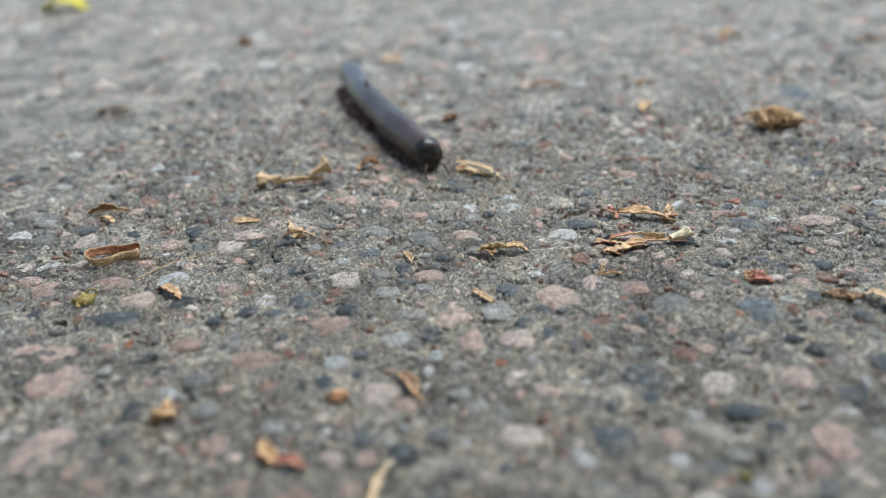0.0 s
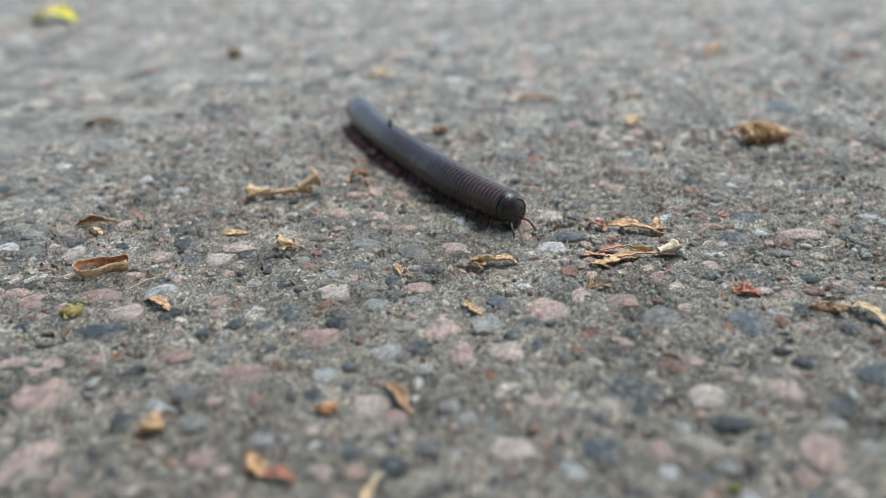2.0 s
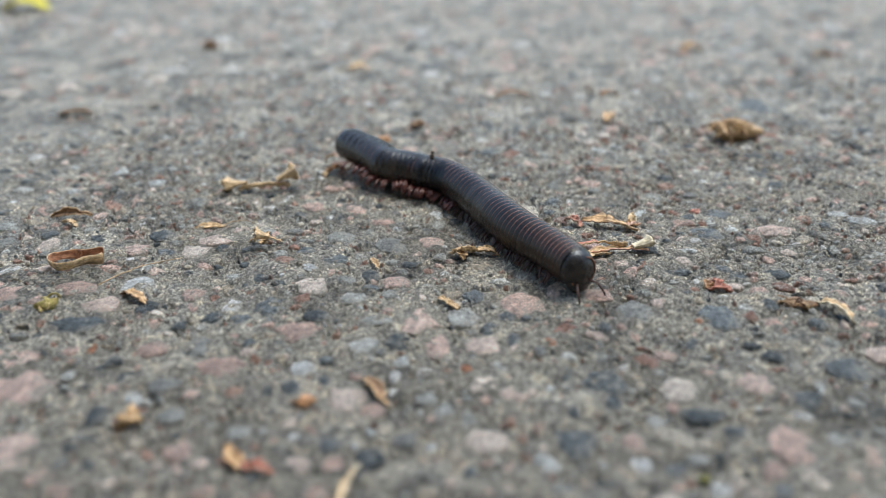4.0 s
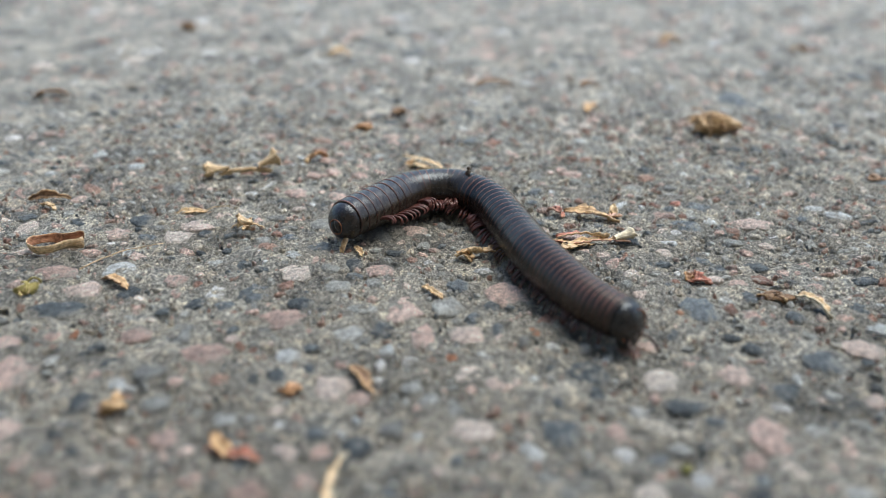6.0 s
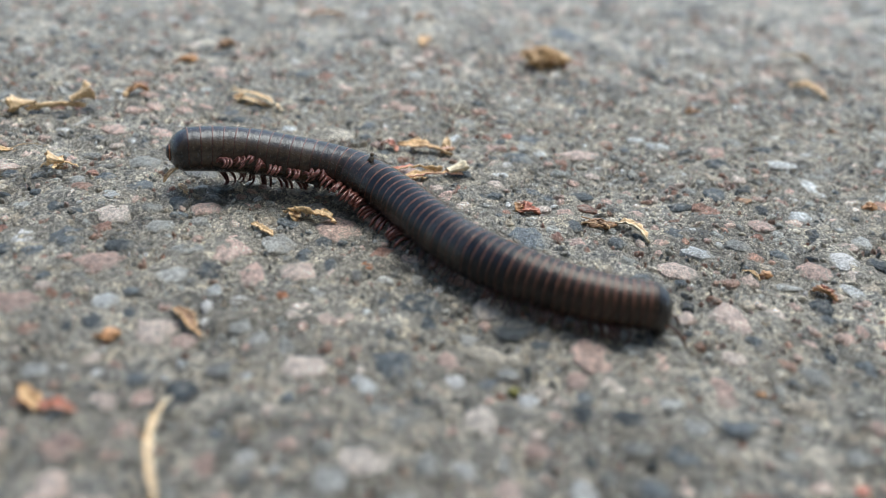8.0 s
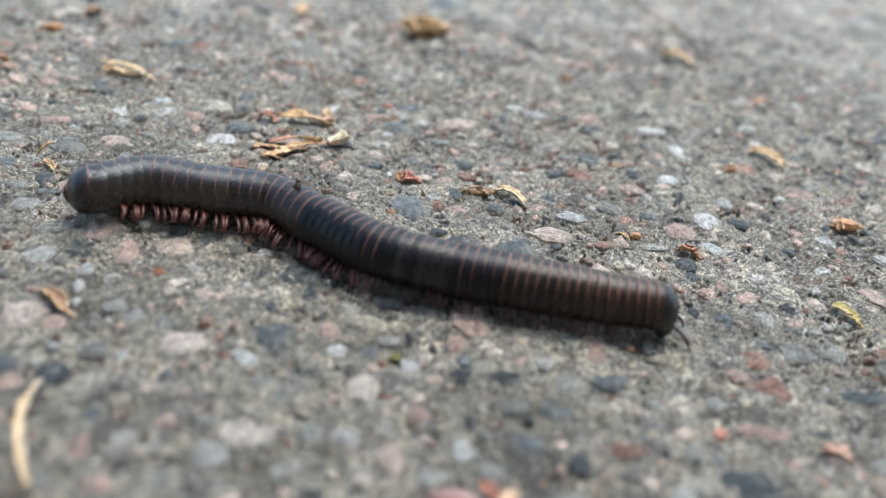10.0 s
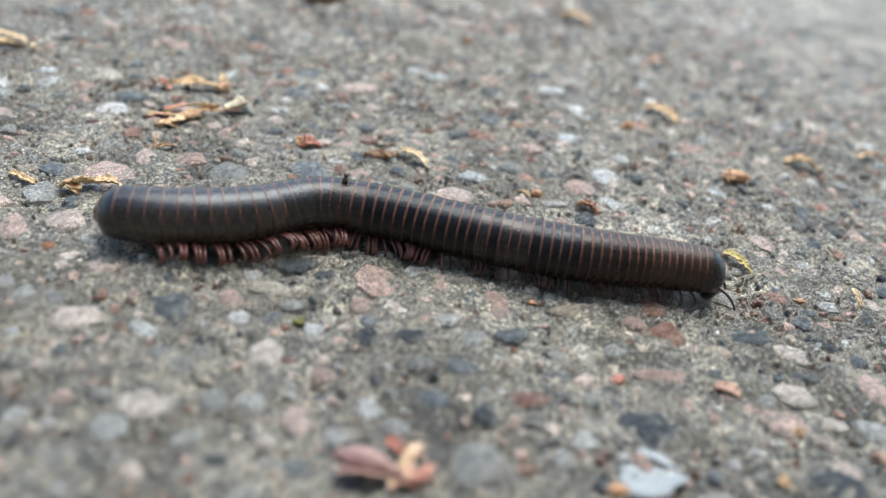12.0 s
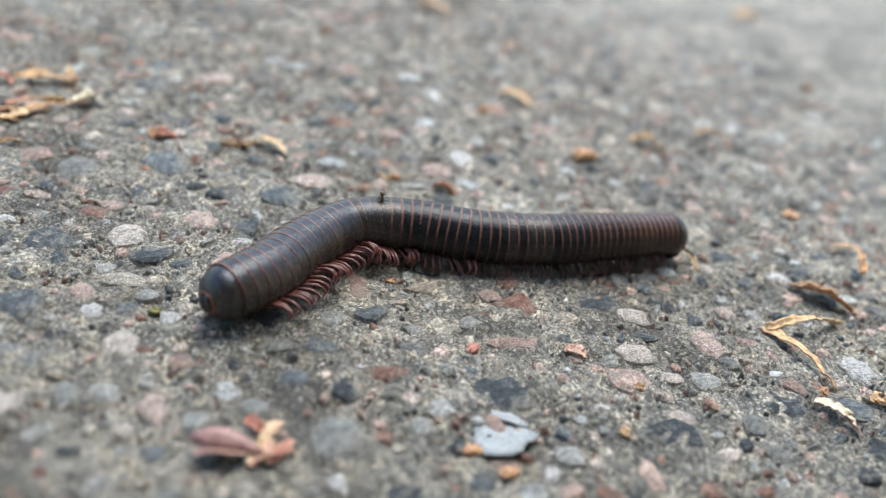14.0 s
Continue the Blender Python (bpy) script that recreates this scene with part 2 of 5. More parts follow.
def thing(name, me, m, label, category, group="", kind=""):
    ob = new(name, me)
    ob.matrix_basis = m
    return tagged(ob, label, category, group, kind)


def part(name, me, parent, m=None, label=""):
    ob = new(name, me)
    ob.parent = parent
    if m is not None:
        ob.matrix_basis = m
    return tagged(ob, label)


def sweep(points, widths, thick=0.02, curl=0.8, twists=None, m=5):
    """A strip with thickness that runs along points: its cross-section is an arc of that curl (radians), turned by twists."""
    pts = [Vector(p) for p in points]
    n = len(pts)
    verts, faces = [], []
    for i, p in enumerate(pts):
        tangent = (pts[min(i + 1, n - 1)] - pts[max(i - 1, 0)]).normalized()
        side = tangent.cross(Vector((0, 0, 1)))
        side = side.normalized() if side.length > 1e-4 else Vector((1, 0, 0))
        up = side.cross(tangent)
        a = twists[i] if twists else 0.0
        s, u = side * math.cos(a) + up * math.sin(a), up * math.cos(a) - side * math.sin(a)
        w = max(widths[i], 0.004)
        c = max(abs(curl), 0.05)
        r = w / c
        for row, rad in ((0, r), (1, r - min(thick, 0.6 * w))):
            for k in range(m):
                b = (k / (m - 1) - 0.5) * c
                if row:
                    b = -b
                verts.append(p + s * (rad * math.sin(b)) + u * ((r - rad * math.cos(b)) * (1 if curl > 0 else -1)))
    ring = 2 * m
    for i in range(n - 1):
        for k in range(ring):
            k2 = (k + 1) % ring
            faces.append((i * ring + k, i * ring + k2, (i + 1) * ring + k2, (i + 1) * ring + k))
    for i, flip in ((0, False), (n - 1, True)):
        for k in range(m - 1):
            q = (i * ring + k, i * ring + ring - 1 - k, i * ring + ring - 2 - k, i * ring + k + 1)
            faces.append(q[::-1] if flip else q)
    return verts, faces


def tube(points, radii, sides=7):
    pts = [Vector(p) for p in points]
    n = len(pts)
    verts, faces = [], []
    side = None
    for i, p in enumerate(pts):
        tangent = (pts[min(i + 1, n - 1)] - pts[max(i - 1, 0)]).normalized()
        if side is None:
            side = tangent.cross(Vector((0.31, 0.2, 0.93))).normalized()
        side = (side - tangent * side.dot(tangent)).normalized()
        up = tangent.cross(side)
        for k in range(sides):
            b = 2 * math.pi * k / sides
            verts.append(p + (side * math.cos(b) + up * math.sin(b)) * radii[i])
    for i in range(n - 1):
        for k in range(sides):
            k2 = (k + 1) % sides
            faces.append((i * sides + k, i * sides + k2, (i + 1) * sides + k2, (i + 1) * sides + k))
    faces.append(tuple(range(sides))[::-1])
    faces.append(tuple((n - 1) * sides + k for k in range(sides)))
    return verts, faces


def lump(seed, sx, sy, sz, rough=0.25, rings=7, sides=10):
    """A rounded, uneven lump that rests on z = 0."""
    rng = random.Random(seed)
    off = Vector((rng.uniform(0, 50), rng.uniform(0, 50), rng.uniform(0, 50)))
    verts, faces = [], []
    for i in range(rings + 1):
        a = math.pi * i / rings
        for k in range(sides):
            b = 2 * math.pi * k / sides
            d = Vector((math.sin(a) * math.cos(b), math.sin(a) * math.sin(b), math.cos(a)))
            r = 1 + rough * 2 * noise.noise(d * 1.6 + off) + rough * noise.noise(d * 4 + off)
            verts.append(Vector((d.x * sx * r / 2, d.y * sy * r / 2, d.z * sz * r / 2 + sz * 0.42)))
    for i in range(rings):
        for k in range(sides):
            k2 = (k + 1) % sides
            faces.append((i * sides + k, (i + 1) * sides + k, (i + 1) * sides + k2, i * sides + k2))
    return verts, faces


def arc_points(length, arch, bend, n=12, seed=0, jitter=0.0):
    """Points along x from -length/2 to length/2 that rise by arch in the middle and swing by bend to the side."""
    rng = random.Random(seed)
    out = []
    for i in range(n):
        u = i / (n - 1)
        s = math.sin(math.pi * u)
        out.append(Vector((length * (u - 0.5), bend * s + jitter * rng.uniform(-1, 1), arch * s + jitter * rng.uniform(0, 1))))
    return out


# ---- the ground ----
TABLES = {}


def value_noise(x, y, seed):
    """Smooth noise of -1..1 on arrays."""
    if seed not in TABLES:
        TABLES[seed] = np.random.RandomState(seed).uniform(-1, 1, (256, 256))
    table = TABLES[seed]
    xi, yi = np.floor(x).astype(int), np.floor(y).astype(int)
    fx, fy = x - xi, y - yi
    fx, fy = fx * fx * (3 - 2 * fx), fy * fy * (3 - 2 * fy)
    a, b = table[xi % 256, yi % 256], table[(xi + 1) % 256, yi % 256]
    c, d = table[xi % 256, (yi + 1) % 256], table[(xi + 1) % 256, (yi + 1) % 256]
    return (a * (1 - fx) + b * fx) * (1 - fy) + (c * (1 - fx) + d * fx) * fy


def nearness(x, y):
    return np.exp(-np.maximum(0, np.hypot(x - 3, y - 10) - 25) / 30)


def broad_relief(x, y):
    """The slow waves of the concrete's skin, which its stones follow."""
    return 0.040 * value_noise(x / 1.3, y / 1.3, 3) * nearness(x, y) - 0.015


def relief(x, y):
    """The height of the concrete's skin, with the pits and grains that lap over the stones."""
    h = 0.034 * value_noise(x / 0.45, y / 0.45, 4) + 0.034 * value_noise(x / 0.2, y / 0.2, 5) + 0.034 * value_noise(x / 0.1, y / 0.1, 6)
    return broad_relief(x, y) + h * nearness(x, y)


def ground_steps(lo, hi, fine, far):
    out, s = list(np.arange(lo, hi + fine / 2, fine)), fine
    low, high = [], []
    p, q = out[0], out[-1]
    while p > -far:
        s *= 1.28
        p, q = p - s, q + s
        low.append(p)
        high.append(q)
    return np.array(low[::-1] + out + high)


def build_ground():
    xs, ys = ground_steps(-8, 15, 0.05, 9000), ground_steps(2.5, 19, 0.05, 9000)
    gx, gy = np.meshgrid(xs, ys)
    gz = relief(gx, gy)
    verts = np.stack([gx, gy, gz], -1).reshape(-1, 3) * CM
    nx, ny = len(xs), len(ys)
    i = (np.arange(ny - 1)[:, None] * nx + np.arange(nx - 1)[None, :]).ravel()
    quads = np.stack([i, i + 1, i + nx + 1, i + nx], 1)
    me = bpy.data.meshes.new("ground")
    me.vertices.add(len(verts))
    me.vertices.foreach_set("co", verts.ravel())
    me.loops.add(quads.size)
    me.loops.foreach_set("vertex_index", quads.ravel())
    me.polygons.add(len(quads))
    me.polygons.foreach_set("loop_start", np.arange(0, quads.size, 4))
    me.polygons.foreach_set("loop_total", np.full(len(quads), 4))
    me.materials.append(MORTAR)
    me.update(calc_edges=True)
    me.polygons.foreach_set("use_smooth", [True] * len(quads))
    return thing("ground", me, at(0, 0), "worn grey concrete pavement with exposed pink and dark aggregate", "pavement", kind="structure")


ground = build_ground()


def build_shade_wall(name, x0, y0, x1, y1, height):
    """A plain rendered wall with a coping, unseen, added behind the camera to block skylight and shade near sides."""
    m = Nodes("grey_render", 0.9)
    m.colour(m.ramp(m.noise(6, 6), [(0.3, (0.11, 0.105, 0.095)), (0.7, (0.19, 0.18, 0.16))]))
    m.bump(m.noise(90, 6), 0.5, 0.004)
    verts, faces = [], []
    for a, b, low, high in ((0.0, 1.0, -5, height), (-0.02, 1.02, height, height + 7)):
        grow = 3 if low > 0 else 0
        xs, ys = (x0 - grow, x1 + grow), (y0 - grow, y1 + grow)
        base = len(verts)
        verts += [(x, y, z) for z in (low, high) for x, y in ((xs[0], ys[0]), (xs[1], ys[0]), (xs[1], ys[1]), (xs[0], ys[1]))]
        faces += [tuple(base + k for k in f) for f in ((3, 2, 1, 0), (4, 5, 6, 7), (0, 1, 5, 4), (1, 2, 6, 5), (2, 3, 7, 6), (3, 0, 4, 7))]
    return thing(name, mesh_of(name, verts, faces, (m.mat,), smooth=False), at(0, 0), "unseen grey rendered wall with a flat coping, added for shade", "wall", kind="structure")


shade_wall = build_shade_wall("shade_wall", -420, -78, 420, -58, 210)


# ---- the millipede ----
RINGS = 56
AXIS = 0.445
SPINES = {}


def spine(t, *xyz):
    """The line of the body's axis at t seconds, from tail to head: x, y and the height above its usual one."""
    SPINES[t] = [Vector((xyz[i], xyz[i + 1], AXIS + xyz[i + 2])) for i in range(0, len(xyz), 3)]


spine(0, -4.86, 25.51, 0, -4.53, 24.56, 0, -4.20, 23.60, 0, -3.87, 22.65, 0, -3.49, 21.71, 0, -3.08, 20.78, 0, -2.67, 19.86, 0, -2.24, 18.95, 0, -1.86, 18.17, 0, -1.46, 17.46, 0)
spine(0.5, -4.40, 24.95, 0, -4.15, 23.97, 0, -3.91, 22.99, 0, -3.65, 22.02, 0, -3.30, 21.07, 0, -2.93, 20.13, 0, -2.49, 19.22, 0, -2.00, 18.34, 0, -1.45, 17.49, 0, -0.98, 16.80, 0)
spine(1, -3.95, 24.06, 0, -3.74, 23.07, 0, -3.52, 22.08, 0, -3.19, 21.12, 0, -2.83, 20.18, 0, -2.42, 19.26, 0, -1.95, 18.36, 0, -1.47, 17.48, 0, -0.96, 16.60, 0, -0.49, 15.84, 0)
spine(1.5, -3.99, 23.57, 0, -3.63, 22.63, 0, -3.27, 21.69, 0, -2.86, 20.76, 0, -2.38, 19.87, 0, -1.90, 18.98, 0, -1.40, 18.10, 0, -0.90, 17.22, 0, -0.44, 16.32, 0, -0.01, 15.45, 0)
spine(2, -3.80, 22.73, 0, -3.46, 21.77, 0, -3.06, 20.84, 0, -2.62, 19.94, 0, -2.15, 19.04, 0, -1.64, 18.17, 0, -1.12, 17.30, 0, -0.59, 16.45, 0, 0.03, 15.65, 0, 0.68, 14.87, 0)
spine(2.5, -3.85, 21.84, 0, -3.37, 20.95, 0, -2.88, 20.06, 0, -2.37, 19.19, 0, -1.84, 18.33, 0, -1.29, 17.48, 0, -0.73, 16.64, 0, -0.14, 15.82, 0, 0.47, 15.01, 0, 1.11, 14.23, 0)
spine(3, -3.53, 21.20, 0, -3.05, 20.31, 0, -2.55, 19.44, 0, -2.01, 18.58, 0, -1.45, 17.74, 0, -0.89, 16.91, 0, -0.31, 16.07, 0, 0.27, 15.25, 0, 0.95, 14.51, 0, 1.67, 13.76, 0)
spine(5.3, -2.02, 13.70, 0.4, -1.31, 14.35, 0.25, -0.80, 14.80, 0.12, -0.03, 15.27, 0.05, 0.67, 14.99, 0, 1.07, 14.05, 0, 1.37, 13.01, 0, 1.66, 12.09, 0, 1.95, 11.16, 0, 2.25, 10.24, 0)
spine(5.5, -1.83, 13.20, 0.12, -1.27, 14.15, 0.1, -0.83, 14.85, 0.05, -0.07, 15.29, 0, 0.63, 14.87, 0, 1.04, 13.89, 0, 1.33, 12.89, 0, 1.64, 11.98, 0, 1.97, 11.09, 0, 2.38, 10.23, 0)
spine(6, -1.92, 13.35, 0, -1.33, 14.19, 0, -0.67, 15.07, 0, 0.15, 15.27, 0, 0.81, 14.70, 0, 1.16, 13.71, 0, 1.47, 12.66, 0, 1.84, 11.74, 0, 2.29, 10.86, 0, 2.91, 10.10, 0)
spine(6.5, -1.81, 13.13, 0, -1.20, 13.97, 0, -0.50, 14.75, 0, 0.40, 14.90, 0, 1.09, 14.23, 0, 1.42, 13.27, 0, 1.77, 12.30, 0, 2.20, 11.37, 0, 2.75, 10.50, 0, 3.54, 9.85, 0)
spine(7, -2.04, 13.31, 0.05, -1.25, 13.88, 0.08, -0.33, 14.42, 0.08, 0.66, 14.24, 0.04, 1.29, 13.46, 0, 1.64, 12.51, 0, 2.05, 11.58, 0, 2.61, 10.73, 0, 3.29, 9.98, 0, 4.10, 9.36, 0)
spine(7.5, -1.98, 13.80, 0.1, -1.00, 14.13, 0.12, 0.02, 14.02, 0.1, 0.94, 13.56, 0.05, 1.53, 12.72, 0, 1.90, 11.75, 0, 2.38, 10.83, 0, 3.07, 10.06, 0, 3.89, 9.43, 0, 4.83, 9.00, 0)
spine(8, -1.69, 13.21, 0.28, -0.67, 13.36, 0.24, 0.35, 13.23, 0.15, 1.32, 12.89, 0.06, 1.97, 12.12, 0, 2.41, 11.19, 0, 2.93, 10.30, 0, 3.64, 9.56, 0, 4.52, 9.02, 0, 5.50, 8.74, 0)
spine(8.5, -1.49, 13.45, 0.2, -0.51, 13.18, 0.16, 0.43, 12.78, 0.1, 1.41, 12.51, 0.04, 1.98, 11.68, 0, 2.42, 10.76, 0, 3.14, 10.05, 0, 4.01, 9.51, 0, 4.90, 9.00, 0, 5.79, 8.51, 0)
spine(10.8, -0.50, 10.63, 0, 0.50, 10.83, 0, 1.52, 10.68, 0, 2.50, 10.36, 0, 3.38, 9.84, 0, 4.21, 9.22, 0, 5.07, 8.66, 0, 5.96, 8.15, 0, 6.90, 7.72, 0, 7.87, 7.38, 0)
spine(11, -0.32, 10.77, 0, 0.70, 10.70, 0, 1.71, 10.54, 0, 2.69, 10.27, 0, 3.64, 9.88, 0, 4.53, 9.37, 0, 5.41, 8.86, 0, 6.30, 8.36, 0, 7.20, 7.88, 0, 8.08, 7.35, 0)
spine(11.5, 0.25, 10.59, 0, 1.23, 10.28, 0, 2.23, 10.09, 0, 3.25, 10.15, 0, 4.17, 9.73, 0, 4.96, 9.07, 0, 5.83, 8.53, 0, 6.74, 8.07, 0, 7.68, 7.64, 0, 8.60, 7.18, 0)
spine(12, 0.87, 9.96, 0, 1.80, 9.63, 0, 2.78, 9.57, 0, 3.75, 9.73, 0, 4.65, 9.34, 0, 5.46, 8.79, 0, 6.28, 8.24, 0, 7.15, 7.77, 0, 8.08, 7.42, 0, 8.98, 7.02, 0)
spine(12.5, 1.41, 8.77, 0, 2.38, 8.86, 0, 3.30, 9.12, 0, 4.21, 9.45, 0, 5.12, 9.16, 0, 5.91, 8.61, 0, 6.74, 8.12, 0, 7.63, 7.73, 0, 8.54, 7.40, 0, 9.41, 6.98, 0)
spine(13, 1.96, 8.44, 0, 2.89, 8.47, 0, 3.84, 8.85, 0, 4.77, 9.05, 0, 5.66, 8.71, 0, 6.45, 8.18, 0, 7.29, 7.72, 0, 8.21, 7.45, 0, 9.12, 7.18, 0, 9.99, 6.77, 0)
spine(13.5, 2.97, 7.23, 0, 3.79, 7.61, 0, 4.59, 8.28, 0, 5.48, 8.77, 0, 6.35, 8.47, 0, 7.08, 7.89, 0, 7.91, 7.46, 0, 8.81, 7.20, 0, 9.73, 7.00, 0, 10.61, 6.68, 0)
spine(14, 3.54, 7.13, 0, 4.33, 7.46, 0, 5.11, 7.98, 0, 5.96, 8.31, 0, 6.82, 8.07, 0, 7.58, 7.59, 0, 8.42, 7.29, 0, 9.30, 7.13, 0, 10.18, 6.99, 0, 11.06, 6.86, 0)


def catmull(points, u):
    """A smooth line through points, at u from 0 to 1."""
    n = len(points) - 1
    f = min(max(u, 0.0), 1.0) * n
    i = min(int(f), n - 1)
    f -= i
    p1, p2 = points[i], points[i + 1]
    p0 = points[i - 1] if i else p1 * 2 - p2
    p3 = points[i + 2] if i + 2 <= n else p2 * 2 - p1
    return 0.5 * (2 * p1 + (p2 - p0) * f + (2 * p0 - 5 * p1 + 4 * p2 - p3) * f * f + (3 * p1 - p0 - 3 * p2 + p3) * f ** 3)


def ring_pitch(i):
    """How long a ring is, from the tail (wide) to the head (narrow), before scaling."""
    u = i / (RINGS - 1)
    return 1.35 - 0.62 * u


PITCH = [ring_pitch(i) for i in range(RINGS)]
LENGTH = 8.9
PITCH = [p * LENGTH / sum(PITCH) for p in PITCH]
PLACE = [0.034 + 0.928 * (sum(PITCH[:i]) + PITCH[i] / 2) / LENGTH for i in range(RINGS)]


def girth(u):
    """The radius of the body at u."""
    r = 0.392 + 0.010 * math.exp(-((u - 0.15) / 0.09) ** 2)
    if u < 0.09:
        r *= 0.89 + 0.11 * math.sin(u / 0.09 * math.pi / 2)
    if u > 0.74:
        r *= 1 - 0.17 * ((u - 0.74) / 0.26) ** 1.3
    return r


ROLL = {0: 0, 3: 0, 5.3: -20, 5.5: -16, 6: -14, 6.5: -16, 7: -18, 7.5: -16, 8: -30, 8.5: -24, 10.8: -6, 11: -4, 11.5: -4, 12: -8, 12.5: -12, 13: -20, 13.5: -32, 14: -24}
LEAN = {5.3: -22, 5.5: -20, 6: -16, 6.5: -12, 7: -10, 7.5: -8, 8: -12, 8.5: -10}


def roll_pose(t, u):
    """How far the hind part of the body lies over on its side, its legs held out."""
    fade = min(max((0.48 - u) / 0.18, 0.0), 1.0)
    return pose(0, 0, 0, ROLL.get(t, 0) * fade * fade * (3 - 2 * fade) + LEAN.get(t, 0) * (1 - u))


def body_pose(t, u):
    """Where the body's axis is at t and u: x ahead, z up, in metres."""
    pts = SPINES[t]
    p = catmull(pts, u)
    ahead = catmull(pts, min(u + 0.012, 1)) - catmull(pts, max(u - 0.012, 0))
    ahead.normalize()
    side = Vector((0, 0, 1)).cross(ahead).normalized()
    up = ahead.cross(side)
    m = Matrix((ahead, side, up)).transposed().to_4x4()
    m.translation = p * CM
    return m


SEG = 28
def ring_mesh(length, r0, r1, skin_of):
    """One body ring: its raised rear edge lies over the front of the ring behind it."""
    rows = ((0.72, 0.945), (0.56, 0.974), (0.48, 0.988), (0.38, 0.995), (0.15, 0.999), (-0.1, 1.0), (-0.33, 1.001), (-0.40, 1.005), (-0.47, 1.006), (-0.515, 0.998), (-0.525, 0.96))
    verts, faces, along = [], [], []
    for x, k in rows:
        r = (r0 + (r1 - r0) * (0.5 + x)) * k
        for s in range(SEG):
            b = 2 * math.pi * s / SEG
            c, d = math.cos(b), math.sin(b)
            flat = 1 - 0.10 * max(0.0, -d) ** 3
            verts.append((x * length, c * r, d * r * flat))
            along.append(x + 0.525)
    for i in range(len(rows) - 1):
        for s in range(SEG):
            s2 = (s + 1) % SEG
            faces.append((i * SEG + s, i * SEG + s2, (i + 1) * SEG + s2, (i + 1) * SEG + s))
    me = mesh_of("ring", verts, faces, (skin_of,))
    me.attributes.new("along", "FLOAT", "POINT").data.foreach_set("value", along)
    return me


def dome_mesh(name, r, long, mat, power=2.2, droop=0.0, sides=SEG, rows=9, direction=1):
    """A closed rounded cap that swells along x from radius r to nothing."""
    verts, faces = [], []
    for i in range(rows + 1):
        a = i / rows
        x = long * a
        k = max(1 - a ** power, 0.0) ** 0.5
        for s in range(sides):
            b = 2 * math.pi * s / sides
            verts.append((direction * x, math.cos(b) * r * k, math.sin(b) * r * k - droop * a))
    for i in range(rows):
        for s in range(sides):
            s2 = (s + 1) % sides
            q = (i * sides + s, i * sides + s2, (i + 1) * sides + s2, (i + 1) * sides + s)
            faces.append(q if direction < 0 else q[::-1])
    return mesh_of(name, verts, faces, (mat,))


def leg_mesh(side, scale=1.0):
    """A jointed leg that bows outwards and down from its hip and ends in a claw."""
    line = [(0, 0, 0.01), (0.004, 0.08, 0.04), (0.022, 0.17, 0.045), (0.048, 0.24, 0.01), (0.066, 0.285, -0.05), (0.062, 0.30, -0.095), (0.042, 0.288, -0.132), (0.016, 0.27, -0.155)]
    radii = [r * (1.15 if scale > 1.2 else 0.80) for r in (0.022, 0.026, 0.023, 0.024, 0.019, 0.014, 0.009, 0.003)]
    return mesh_of("leg", *tube([(x * 1.2, side * y * scale, z) for x, y, z in line], radii, 6), (LEG if scale > 1.2 else SHADED_LEG,))


def feeler_mesh(side):
    line = [(0, 0, 0), (0.05, side * 0.05, 0.0), (0.12, side * 0.10, -0.03), (0.19, side * 0.13, -0.09), (0.24, side * 0.15, -0.16), (0.27, side * 0.16, -0.23)]
    return mesh_of("antenna", *tube(line, [0.018, 0.02, 0.018, 0.02, 0.018, 0.012], 7), (FEELER,))


millipede = tagged(new("millipede"), "dark brown millipede with reddish ring bands crawling over concrete", "millipede")
rings, legs = [], []


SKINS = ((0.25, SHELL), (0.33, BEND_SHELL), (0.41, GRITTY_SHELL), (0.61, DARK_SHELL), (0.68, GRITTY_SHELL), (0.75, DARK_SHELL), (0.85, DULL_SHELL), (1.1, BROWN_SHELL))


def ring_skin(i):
    """Slate, with the sky's blue in its colour, and brown behind, gritty at the bend, glossy black ahead of it, dusty
    brown towards the head; the kinds mingle where they meet.
    """
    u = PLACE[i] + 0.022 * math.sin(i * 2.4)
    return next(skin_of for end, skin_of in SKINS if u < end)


LEGS = {(side, k): leg_mesh(side, size) for side in (-1, 1) for k, size in enumerate((1.55, 1.25, 0.92))}
for i in range(RINGS):
    u0, u1 = max(PLACE[i] - 0.01, 0), min(PLACE[i] + 0.01, 1)
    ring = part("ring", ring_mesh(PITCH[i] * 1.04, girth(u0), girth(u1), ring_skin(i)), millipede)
    rings.append(ring)
    if 2 <= i < RINGS - 2:
        hips = (-0.33, 0.0, 0.33) if PLACE[i] < 0.5 else (-0.25, 0.25) if i < RINGS - 5 else (0.0,)
        for h in hips:
            for side in (-1, 1):
                leg = part("leg", LEGS[side, 0 if PLACE[i] < 0.40 else 1 if PLACE[i] < 0.56 else 2], ring)
                legs.append((leg, i, h * PITCH[i], side, i * 2 + h * 2))
part("tail_cap", dome_mesh("tail_cap", girth(0) * 1.0, 0.31, TAIL_SKIN, 2.1, 0.02, direction=-1), rings[0], at(-PITCH[0] * 0.47, 0, 0), "dark rounded last ring")
for side in (-1, 1):
    part("anal_valve", mesh_of("anal_valve", *lump(5 + side, 0.10, 0.12, 0.22, 0.03), (COLLAR,)), rings[0], at(-PITCH[0] * 0.47 - 0.295, side * 0.05, -0.12), "dark end valve")
head = part("head_shield", dome_mesh("head_shield", girth(1) * 0.99, 0.27, COLLAR, 2.3, 0.05), rings[-1], at(PITCH[-1] * 0.40, 0, 0), "smooth dark collar plate over the head")
